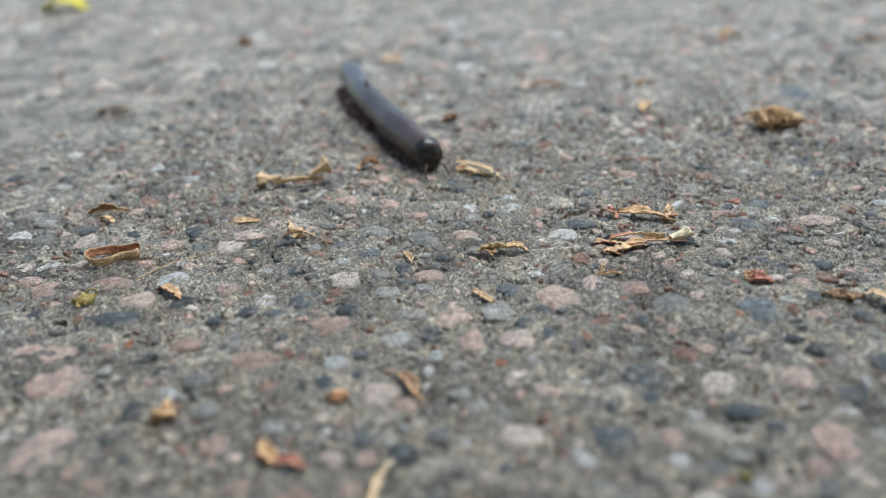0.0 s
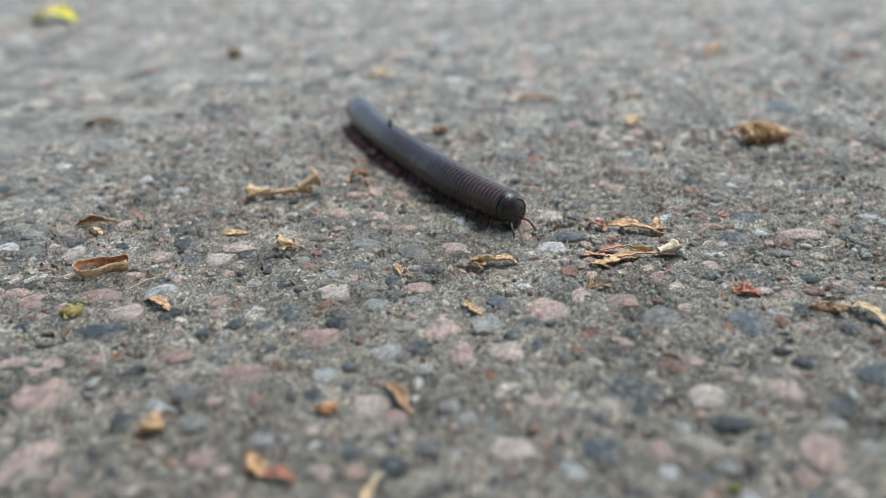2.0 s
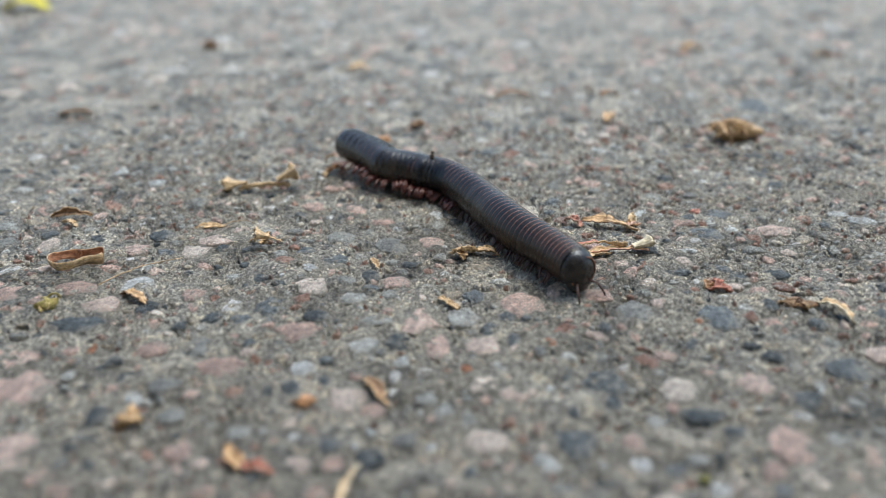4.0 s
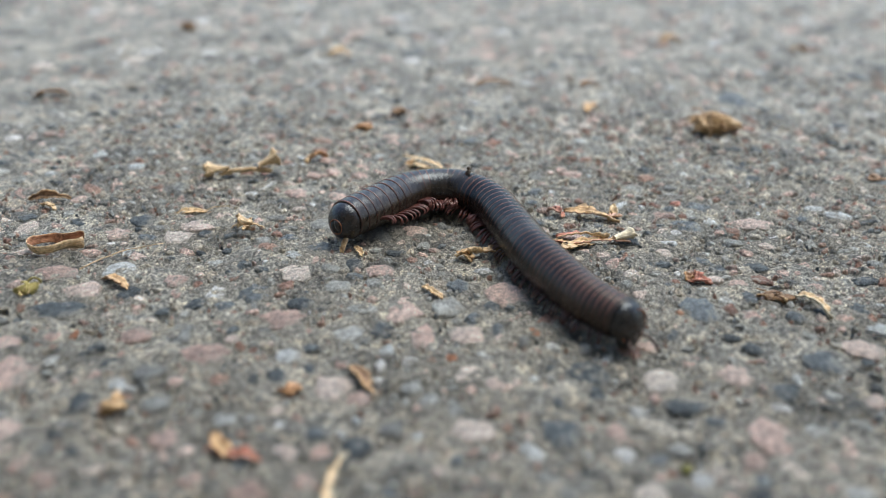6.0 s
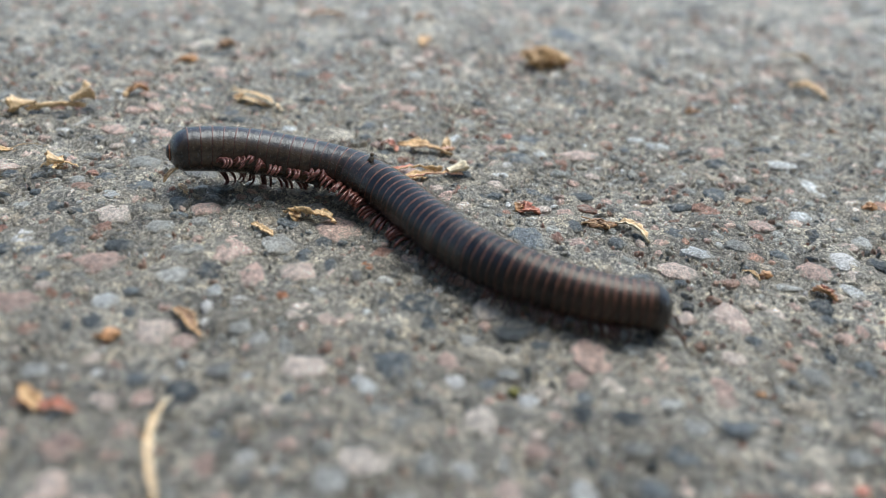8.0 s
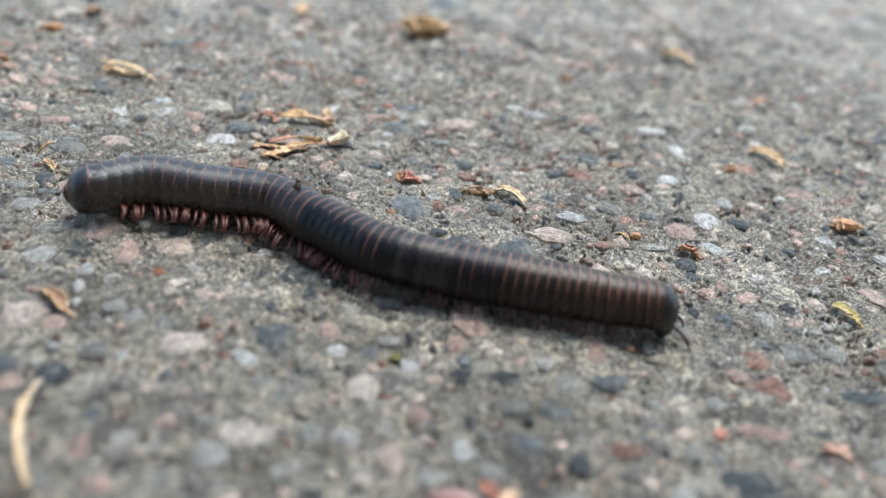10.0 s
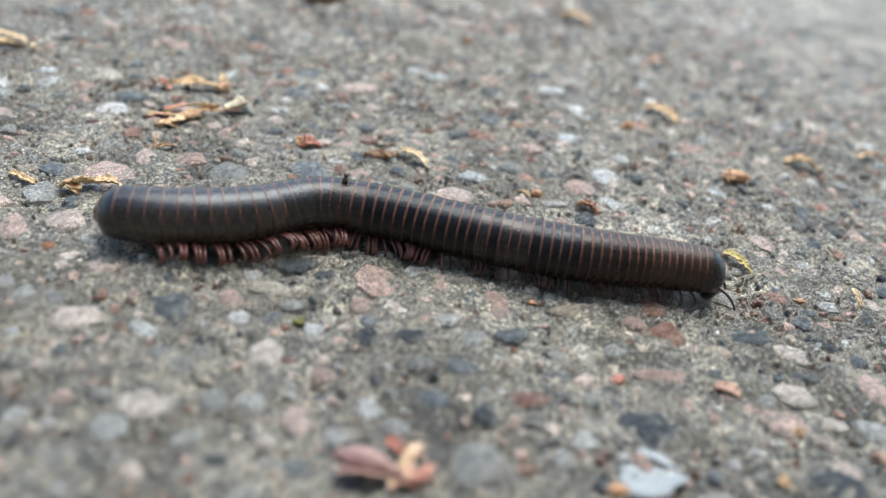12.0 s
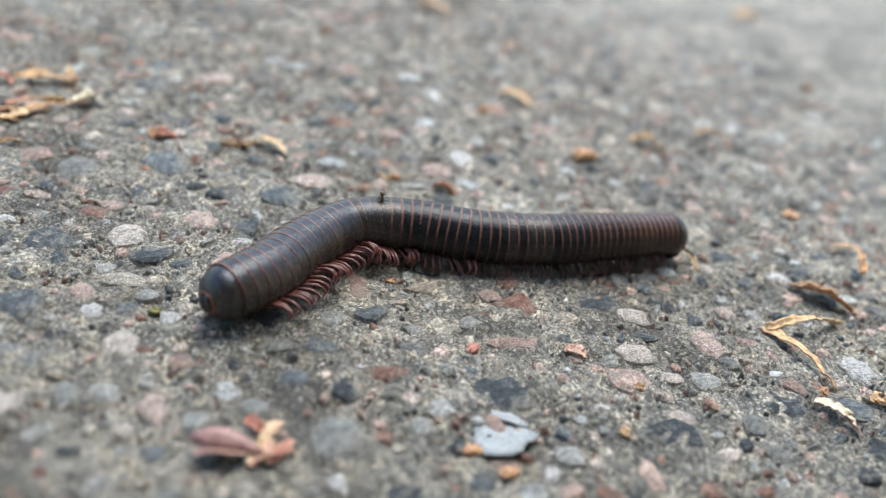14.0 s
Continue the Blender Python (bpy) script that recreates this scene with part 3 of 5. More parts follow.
part("face", mesh_of("face", *lump(3, 0.30, 0.46, 0.46, 0.03, 10, 16), (COLLAR,)), rings[-1], at(PITCH[-1] * 0.4 + 0.10, 0, -0.40), "dark face with a brown upper lip")
for side in (-1, 1):
    part("antenna", feeler_mesh(side), rings[-1], at(PITCH[-1] * 0.4 + 0.20, side * 0.11, -0.20))
    part("eye", mesh_of("eye", *lump(9, 0.06, 0.05, 0.07, 0.05), (EYE,)), rings[-1], at(PITCH[-1] * 0.4 + 0.18, side * 0.17, -0.17))



def rim_mesh(radius, thick, sides=24, share=1.0, start=0.0):
    line = [(0, radius * math.cos(start + share * 2 * math.pi * k / sides), radius * math.sin(start + share * 2 * math.pi * k / sides)) for k in range(sides + 1)]
    return mesh_of("rim", *tube(line, [thick] * len(line), 6), (BAND,))


part("tail_rim", rim_mesh(0.135, 0.011), rings[0], at(-PITCH[0] * 0.47 - 0.292, 0, -0.03), "reddish rim round the end valves")
part("collar_rim", rim_mesh(girth(1) * 0.80, 0.013, 24, 0.62, 3.75), rings[-1], at(PITCH[-1] * 0.40 + 0.185, 0, -0.03), "orange-brown lower rim of the collar plate")

# ---- a small fly that rides on the millipede's back ----
FLY_U = 0.385
fly = tagged(new("fly"), "tiny brown fly with folded wings on the millipede's back", "fly")
fly.scale = (1.6, 1.6, 1.6)
part("thorax", mesh_of("thorax", *lump(21, 0.07, 0.055, 0.055, 0.05), (FLY,)), fly, at(0, 0, 0.03))
part("abdomen", mesh_of("abdomen", *lump(22, 0.10, 0.055, 0.05, 0.05), (FLY,)), fly, at(-0.07, 0, 0.025))
part("head", mesh_of("fly_head", *lump(23, 0.045, 0.05, 0.045, 0.04), (FLY,)), fly, at(0.05, 0, 0.04))
for side in (-1, 1):
    part("wing", mesh_of("wing", *sweep([(0.02, side * 0.012, 0.068), (-0.04, side * 0.020, 0.072), (-0.10, side * 0.022, 0.066), (-0.16, side * 0.016, 0.055)], [0.014, 0.034, 0.038, 0.014], 0.004, 0.4), (WING,)), fly)
    for k in range(3):
        x = 0.03 - 0.03 * k
        part("leg", mesh_of("fly_leg", *tube([(x, side * 0.015, 0.03), (x + 0.01, side * 0.035, 0.040), (x + 0.005, side * 0.045, -0.005)], [0.004, 0.0035, 0.002], 5), (FLY,)), fly)


# ---- stones set in the concrete ----
def stone_mesh(seed, tint):
    """A broken stone of 1 cm: a cornered outline cut by straight breaks, a steep flank, a chipped shoulder and a rough crown."""
    rng = random.Random(seed)
    n = 11
    cuts = [((j + rng.uniform(-0.35, 0.35)) * 2 * math.pi / 6, rng.uniform(0.36, 0.52)) for j in range(6)]
    outline = []
    for k in range(n):
        a = 2 * math.pi * (k + rng.uniform(-0.32, 0.32)) / n
        r = min(d / max(math.cos(a - b), 0.3) for b, d in cuts)
        outline.append((min(r, 0.60) * rng.uniform(0.77, 1.12), a))
    lean, way = rng.uniform(0, 0.07), rng.uniform(0, 6.28)
    verts = []
    for k, z, j in ((1.12, -0.14, 0.0), (1.0, 0.030, 0.020), (0.74, 0.072, 0.018)):
        verts += [(r * k * math.cos(a), r * k * math.sin(a), z + (lean * r * math.cos(a - way) * 2 if z > 0 else 0) + j * rng.uniform(-1, 1)) for r, a in outline]
    verts.append((rng.uniform(-0.14, 0.14), rng.uniform(-0.14, 0.14), 0.080 + rng.uniform(-0.015, 0.015)))
    faces = [(i * n + k, i * n + (k + 1) % n, (i + 1) * n + (k + 1) % n, (i + 1) * n + k) for i in range(2) for k in range(n)]
    faces += [(2 * n + k, 2 * n + (k + 1) % n, 3 * n) for k in range(n)]
    return verts, faces


SHAPES = 17
STONE_MESHES = {tint: [mesh_of("stone", *stone_mesh(11 * s + len(tint), tint), (STONE[tint],), smooth=False) for s in range(SHAPES)] for tint in STONE}
STONES = []
PLACED = []


def stone(x, y, sx, sy, turn, tint, lift=1.0):
    ob = new("stone", STONE_MESHES[tint][len(STONES) % SHAPES])
    ob.parent = ground
    size = min(sx, sy)
    ob.matrix_basis = at(x, y, float(broad_relief(np.array(x), np.array(y))) - 0.001 - 0.022 * size, 0, 0, turn) @ Matrix.Diagonal((sx, sy, min(0.80, 0.46 + 0.34 * size) * lift, 1))
    STONES.append(ob)
    PLACED.append((x, y, max(sx, sy) / 2))
    return ob


stone(-2.31, 10.85, 0.75, 0.75, 2, "pink")
stone(-0.57, 11.30, 0.71, 0.94, 2, "pink")
stone(0.45, 10.61, 0.67, 0.67, 2, "pink")
stone(-0.23, 10.49, 0.54, 0.69, 2, "pink")
stone(1.06, 11.96, 0.98, 0.88, 2, "pink")
stone(-1.37, 9.09, 0.61, 0.78, 2, "pink")
stone(-4.41, 10.32, 0.55, 0.64, 2, "pink")
stone(-5.80, 9.22, 0.94, 1.00, 2, "pink")
stone(-6.47, 9.93, 1.09, 0.68, 2, "pink")
stone(3.14, 9.56, 0.73, 0.63, 2, "pink")
stone(4.17, 9.70, 0.61, 0.65, 2, "pink")
stone(4.27, 8.39, 0.65, 0.98, 2, "pink")
stone(-1.06, 12.56, 0.57, 0.55, 2, "pink")
stone(-2.40, 12.37, 0.62, 0.69, 2, "pink")
stone(-0.55, 14.22, 0.57, 0.67, 1, "pink")
stone(0.95, 9.34, 0.61, 0.57, 2, "pink")
stone(0.51, 8.29, 0.67, 0.72, 2, "pink")
stone(-3.21, 9.74, 0.78, 0.79, 2, "pink")
stone(1.64, 12.42, 0.45, 0.63, 2, "pink")
stone(2.31, 12.24, 0.64, 0.61, 2, "pink")
stone(-5.77, 11.57, 0.91, 0.54, 2, "pink")
stone(-6.42, 12.14, 1.01, 0.54, 2, "pink")
stone(-4.42, 12.03, 0.46, 0.55, 2, "pink")
stone(-1.57, 15.16, 0.55, 0.57, 1, "pink")
stone(-3.03, 15.99, 0.64, 0.63, 1, "pink")
stone(6.00, 14.99, 0.85, 0.56, 1, "pink")
stone(-5.25, 7.77, 0.91, 1.04, 2, "pink")
stone(-2.99, 11.69, 0.70, 0.73, 2, "blue")
stone(-2.15, 11.39, 0.49, 0.50, 2, "blue")
stone(2.10, 9.65, 0.74, 0.78, 2, "blue")
stone(4.17, 11.53, 0.67, 0.92, 2, "blue")
stone(5.50, 10.13, 0.58, 0.87, 2, "blue")
stone(3.33, 8.95, 0.73, 0.57, 2, "blue")
stone(-1.22, 11.19, 0.62, 0.43, 2, "grey")
stone(-5.79, 10.92, 0.97, 0.67, 2, "blue")
stone(-2.43, 9.21, 0.20, 0.30, 2, "blue")
stone(-3.78, 10.37, 0.50, 0.76, 2, "grey")
stone(-2.22, 13.36, 0.66, 0.36, 1, "blue")
stone(-1.53, 12.83, 0.45, 0.48, 1, "blue")
stone(1.60, 8.28, 0.63, 0.72, 2, "blue")
stone(1.58, 14.79, 0.70, 0.71, 1, "blue")
stone(0.35, 12.14, 0.50, 0.52, 2, "blue")
stone(2.86, 11.67, 0.59, 0.81, 2, "grey")
stone(-5.43, 12.40, 0.70, 0.64, 2, "pale")
stone(-3.64, 11.67, 0.50, 0.54, 2, "pale")
stone(-2.06, 9.86, 0.39, 0.49, 2, "pale")
stone(-2.30, 14.45, 0.70, 0.65, 1, "grey")
stone(-6.86, 17.21, 0.48, 0.46, 1, "pale")
stone(7.47, 15.81, 0.47, 0.41, 1, "pale")
stone(-3.86, 9.29, 0.51, 0.63, 2, "grey")
stone(-2.60, 8.33, 0.39, 0.45, 2, "grey")
stone(2.38, 7.89, 0.30, 0.44, 2, "pale")
stone(-2.53, 11.92, 0.32, 0.33, 2, "red")
stone(-0.52, 13.03, 0.23, 0.32, 1, "red")
stone(-4.07, 8.53, 0.35, 0.53, 2, "red")
stone(-1.88, 8.99, 0.28, 0.34, 2, "red")
stone(-2.60, 9.91, 0.18, 0.25, 2, "red")
stone(4.63, 15.95, 0.24, 0.36, 1, "red")
stone(3.11, 18.35, 0.41, 0.43, 0, "red")
stone(8.33, 24.13, 1.52, 1.82, -1, "blue")
stone(3.89, 7.85, 0.40, 0.38, -4, "pink")
stone(2.65, 6.05, 0.39, 0.59, -5, "pink")
stone(1.25, 6.68, 0.72, 0.67, -5, "pink")
stone(3.08, 6.66, 0.35, 0.36, -5, "pink")
stone(3.80, 7.20, 0.37, 0.40, -4, "blue")
stone(4.34, 7.10, 0.54, 0.51, -4, "blue")
stone(5.63, 6.95, 0.61, 0.58, -4, "blue")
stone(0.78, 6.34, 0.44, 0.62, -5, "grey")
stone(6.75, 7.19, 0.82, 0.35, -4, "sand")
stone(7.60, 6.43, 0.63, 0.60, -5, "red")
stone(5.25, 5.72, 0.55, 0.38, -5, "red")
stone(6.52, 9.14, 0.66, 0.86, -3, "pink")
stone(2.33, 8.37, 0.39, 0.47, -4, "pink")
stone(5.98, 6.40, 0.30, 0.25, -5, "grey")
stone(5.45, 13.12, 0.47, 0.59, -0, "blue")
stone(6.86, 11.07, 0.64, 0.45, -2, "pale")
stone(6.71, 11.71, 0.38, 0.43, -1, "blue")
stone(9.30, 10.81, 0.67, 0.72, -2, "pale")
stone(9.52, 17.72, 0.64, 0.83, 3, "blue")
stone(7.69, 11.34, 0.51, 0.52, -1, "grey")
stone(8.39, 12.00, 0.54, 0.52, -1, "pink")
stone(8.64, 5.01, 0.62, 0.47, -18, "pink")
stone(7.20, 5.74, 0.89, 0.37, -17, "pink")
stone(5.09, 6.95, 0.41, 0.58, -17, "grey")
stone(1.71, 5.65, 0.33, 0.25, -20, "blue")
stone(6.50, 4.94, 0.92, 0.78, -19, "blue")
stone(6.79, 6.35, 0.39, 0.33, -17, "grey")
stone(8.84, 6.18, 0.86, 0.48, -16, "blue")
stone(8.01, 3.67, 1.02, 0.53, -20, "blue")
stone(9.82, 4.92, 0.67, 0.70, -17, "pink")
stone(3.16, 7.50, 0.31, 0.37, -17, "pale")
stone(4.20, 6.02, 0.42, 0.43, -18, "blue")
stone(4.69, 5.60, 0.35, 0.42, -19, "blue")
stone(2.55, 7.19, 0.40, 0.59, -17, "pink")
stone(4.32, 4.98, 0.75, 0.74, -20, "grey")
stone(9.92, 3.54, 0.80, 0.45, -19, "blue")
stone(8.39, 3.87, 0.43, 0.35, -19, "pink")
stone(4.55, 8.95, 0.37, 0.23, -14, "pale")
stone(9.84, 5.70, 0.26, 0.23, -16, "blue")
stone(7.85, 5.60, 0.26, 0.30, -17, "blue")
stone(9.87, 10.68, 0.45, 0.68, -10, "blue")
stone(6.14, 10.11, 0.24, 0.25, -12, "blue")
stone(-7.41, 11.86, 0.66, 0.75, 4, "pink")
stone(-7.23, 11.00, 0.38, 0.55, 4, "blue")
stone(-5.34, 9.55, 0.25, 0.38, 4, "grey")
stone(-5.31, 10.21, 0.18, 0.28, 4, "rust")
stone(-2.87, 9.13, 0.35, 0.36, 4, "red")
stone(-4.92, 13.69, 0.63, 0.69, 4, "pink")
stone(-4.66, 14.26, 0.78, 0.73, 4, "pink")
stone(-5.72, 14.38, 0.50, 0.64, 4, "blue")
stone(-8.61, 13.92, 0.34, 0.52, 4, "grey")
stone(-7.75, 13.93, 0.49, 0.74, 4, "pink")
stone(-6.00, 13.71, 0.65, 0.55, 4, "pink")
stone(-3.84, 12.70, 0.41, 0.34, 4, "grey")
focus_stone = stone(-3.15, 13.39, 0.43, 0.37, 4, "red")
stone(-3.26, 13.65, 0.31, 0.30, 4, "grey")
stone(-1.26, 14.07, 0.63, 0.95, 4, "grey")
stone(-0.84, 13.30, 0.42, 0.47, 4, "blue")
stone(-1.69, 11.92, 0.52, 0.60, 4, "grey")
stone(-3.32, 11.18, 0.37, 0.41, 4, "blue")
stone(-3.04, 10.53, 0.25, 0.27, 4, "blue")
stone(-4.25, 11.00, 0.28, 0.34, 4, "blue")
stone(-0.71, 10.06, 0.34, 0.30, 4, "pale")
stone(-0.75, 9.69, 0.23, 0.35, 4, "pale")
stone(-0.93, 8.38, 0.15, 0.21, 4, "pale")
stone(-1.80, 10.10, 0.26, 0.34, 4, "blue")
stone(-2.10, 9.33, 0.32, 0.48, 4, "blue")
stone(0.83, 11.43, 0.28, 0.40, 4, "blue")
stone(0.92, 10.74, 0.27, 0.40, 4, "blue")
stone(2.32, 11.21, 0.26, 0.35, 4, "blue")
stone(2.58, 11.22, 0.19, 0.28, 4, "pink")
stone(1.44, 10.65, 0.22, 0.32, 4, "rust")
stone(1.30, 10.39, 0.23, 0.34, 4, "grey")
stone(3.30, 11.97, 0.32, 0.49, 4, "pink")
stone(2.84, 10.26, 0.48, 0.47, 4, "red")
stone(3.55, 11.25, 0.36, 0.36, 4, "blue")
stone(3.78, 11.35, 0.14, 0.21, 4, "rust")
stone(4.59, 11.55, 0.23, 0.34, 4, "red")
stone(4.87, 11.38, 0.39, 0.41, 4, "pink")
stone(4.97, 11.93, 0.41, 0.40, 4, "blue")
stone(5.57, 11.40, 0.43, 0.38, 4, "blue")
stone(5.17, 10.87, 0.51, 0.28, 4, "blue")
stone(4.36, 10.70, 0.34, 0.37, 4, "blue")
stone(4.63, 10.38, 0.41, 0.39, 4, "blue")
stone(4.53, 13.25, 0.45, 0.33, 4, "blue")
stone(6.27, 12.45, 0.42, 0.30, 4, "pink")
stone(6.64, 12.97, 0.30, 0.23, 4, "red")
stone(5.94, 13.98, 0.36, 0.36, 4, "pink")
stone(5.33, 14.09, 0.43, 0.36, 4, "grey")
stone(4.00, 13.58, 0.32, 0.39, 4, "pink")
stone(4.66, 14.85, 0.62, 0.73, 4, "blue")
stone(3.61, 8.61, 0.36, 0.39, 4, "blue")
stone(0.22, 9.94, 0.21, 0.30, 4, "rust")
stone(0.81, 9.96, 0.40, 0.53, 4, "grey")
stone(0.25, 8.74, 0.43, 0.49, 4, "grey")
stone(-0.29, 9.23, 0.38, 0.48, 4, "grey")
stone(2.15, 9.13, 0.37, 0.39, 4, "blue")
stone(-4.52, 8.61, 0.37, 0.55, 4, "blue")
stone(-4.55, 8.02, 0.42, 0.46, 4, "blue")
stone(-3.55, 8.65, 0.44, 0.53, 4, "grey")
stone(-3.17, 7.97, 0.48, 0.47, 4, "pink")
stone(-0.96, 8.85, 0.33, 0.37, -10, "pink")
stone(-0.34, 9.83, 0.32, 0.23, -10, "pale")
stone(1.62, 9.82, 0.25, 0.38, -10, "blue")
stone(0.85, 7.76, 0.25, 0.30, -10, "pink")
stone(0.14, 8.00, 0.24, 0.29, -10, "sand")
stone(-1.68, 7.71, 0.38, 0.35, -10, "pink")
stone(-0.97, 7.56, 0.28, 0.28, -10, "blue")
stone(-1.36, 8.13, 0.40, 0.44, -10, "blue")
stone(6.13, 8.23, 0.40, 0.51, -10, "pink")
stone(6.64, 8.56, 0.28, 0.40, -10, "blue")
stone(7.98, 9.07, 0.27, 0.32, -10, "blue")
stone(7.91, 8.05, 0.37, 0.37, -10, "blue")
stone(7.86, 7.79, 0.23, 0.21, -10, "blue")
stone(7.58, 7.58, 0.31, 0.29, -10, "blue")
stone(8.52, 7.92, 0.40, 0.57, -10, "grey")
stone(7.83, 10.01, 0.55, 0.31, -10, "grey")
stone(8.27, 10.99, 0.40, 0.44, -10, "blue")
stone(8.59, 10.46, 0.57, 0.64, -10, "pink")
stone(9.23, 10.33, 0.39, 0.43, -10, "pink")
stone(6.95, 10.13, 0.37, 0.38, -10, "red")
stone(6.28, 10.50, 0.72, 0.65, -10, "pink")
stone(7.37, 6.77, 0.36, 0.38, -10, "pink")
stone(2.77, 7.01, 0.27, 0.16, -10, "red")
stone(7.10, 7.82, 0.38, 0.56, -10, "grey")
stone(4.92, 7.38, 0.42, 0.47, -10, "grey")
stone(4.21, 6.62, 0.45, 0.41, -10, "grey")
stone(1.81, 7.30, 0.24, 0.31, -10, "grey")
stone(-0.04, 8.94, 0.36, 0.38, -10, "grey")
stone(-0.48, 8.31, 0.41, 0.46, -10, "grey")
stone(-0.51, 6.58, 0.35, 0.43, -10, "pink")
stone(1.85, 6.54, 0.37, 0.45, -10, "grey")
stone(2.66, 8.79, 0.30, 0.34, -10, "grey")
stone(3.05, 8.08, 0.33, 0.36, -10, "grey")
stone(1.70, 8.94, 0.24, 0.31, -29, "blue")
stone(2.86, 8.47, 0.59, 0.33, -29, "sand")
stone(1.92, 7.55, 0.39, 0.28, -29, "blue")
stone(3.10, 10.40, 0.43, 0.33, -29, "pink")
stone(2.19, 10.92, 0.42, 0.27, -29, "pink")
stone(3.63, 6.41, 0.21, 0.26, -29, "blue")
stone(6.26, 5.40, 0.30, 0.33, -29, "blue")
stone(9.16, 5.74, 0.50, 0.49, -29, "pink")
stone(8.97, 5.25, 0.46, 0.31, -29, "blue")
stone(8.74, 4.49, 0.38, 0.33, -29, "pink")
stone(9.21, 4.26, 0.53, 0.47, -29, "grey")
stone(10.01, 5.40, 0.26, 0.32, -29, "blue")
stone(10.55, 6.54, 0.37, 0.37, -29, "grey")
stone(10.89, 6.12, 0.28, 0.28, -29, "blue")
stone(10.67, 5.40, 0.43, 0.34, -29, "pink")
stone(10.41, 4.73, 0.41, 0.25, -29, "pink")
stone(11.49, 5.04, 0.44, 0.27, -29, "blue")
stone(10.39, 3.79, 0.39, 0.37, -29, "pink")
stone(10.74, 3.15, 0.73, 0.47, -29, "blue")
stone(9.25, 3.46, 0.43, 0.44, -29, "grey")
stone(7.11, 4.27, 0.23, 0.19, -29, "pale")
stone(7.36, 4.95, 0.22, 0.23, -29, "pink")
stone(9.10, 2.97, 0.41, 0.36, -29, "grey")
stone(1.63, 7.12, 0.31, 0.39, -29, "grey")
stone(2.25, 6.42, 0.36, 0.37, -29, "grey")
stone(3.01, 5.70, 0.36, 0.44, -29, "grey")
stone(3.62, 5.67, 0.37, 0.36, -29, "grey")
stone(5.83, 6.00, 0.42, 0.35, -29, "grey")
stone(5.59, 4.99, 0.39, 0.39, -29, "grey")
stone(6.63, 3.86, 0.44, 0.38, -29, "grey")
stone(8.15, 5.02, 0.29, 0.28, -29, "grey")
stone(9.81, 4.48, 0.38, 0.29, -29, "grey")
stone(11.08, 4.07, 0.39, 0.28, -29, "grey")
stone(9.91, 6.89, 0.44, 0.33, -29, "red")
cam.data.dof.focus_object = focus_stone

TINT_ODDS = ("pink",) * 7 + ("red",) * 2 + ("blue",) * 5 + ("grey",) * 7 + ("pale",) * 2 + ("sand",) * 2

SMALL_ODDS = ("pink",) * 5 + ("grey",) * 6 + ("sand",) * 6 + ("blue",) * 2 + ("red",) * 2 + ("pale",)


def scatter_stones():
    """The rest of the aggregate: singly where the camera passes nearest, joined further off."""
    rng = random.Random(4)
    cells = {}
    for p in PLACED:
        cells.setdefault((int(p[0] // 1.5), int(p[1] // 1.5)), []).append(p)

    def free(x, y, r):
        cx, cy = int(x // 1.5), int(y // 1.5)
        return all(math.hypot(x - a, y - b) > (r + c) * 0.86 for i in (-1, 0, 1) for j in (-1, 0, 1) for a, b, c in cells.get((cx + i, cy + j), ()))

    singles = 300 - len(STONES)
    far = {tint: ([], []) for tint in STONE}
    shapes = {tint: [stone_mesh(31 * s + len(tint), tint) for s in range(SHAPES)] for tint in STONE}
    for tries, region, sizes in ((700, (-5, 12, 3, 16), (0.30, 0.81)), (12000, (-12, 21, 1.5, 27), (0.18, 0.62)), (46000, (-9, 17, 1.5, 22), (0.06, 0.24)), (26000, (-40, 50, 24, 95), (0.35, 1.3))):
        for _ in range(tries):
            x, y = rng.uniform(region[0], region[1]), rng.uniform(region[2], region[3])
            s = sizes[0] + (sizes[1] - sizes[0]) * rng.random() ** 2
            if not free(x, y, s / 2):
                continue
            tint, turn, ratio = rng.choice(TINT_ODDS if s > 0.26 else SMALL_ODDS), rng.uniform(0, 360), rng.uniform(0.62, 1.0)
            if singles > 0 and sizes[1] > 0.8 and y < 17:
                singles -= 1
                stone(x, y, s, s * ratio, turn, tint)
            else:
                v, f = rng.choice(shapes[tint])
                verts, faces = far[tint]
                base, a = len(verts), radians(turn)
                z = float(broad_relief(np.array(x), np.array(y))) - 0.006 - 0.045 * s
                h = min(1.0, 0.5 + 0.5 * s)
                ca, sa = math.cos(a), math.sin(a)
                verts.extend((x + (p * ca - q * ratio * sa) * s, y + (p * sa + q * ratio * ca) * s, z + w * h) for p, q, w in v)
                faces.extend(tuple(base + k for k in face) for face in f)
            cells.setdefault((int(x // 1.5), int(y // 1.5)), []).append((x, y, s / 2))
    for tint, (verts, faces) in far.items():
        tagged(part("gravel", mesh_of("gravel", verts, faces, (STONE_FAR[tint],), smooth=False), ground), kind="stuff")


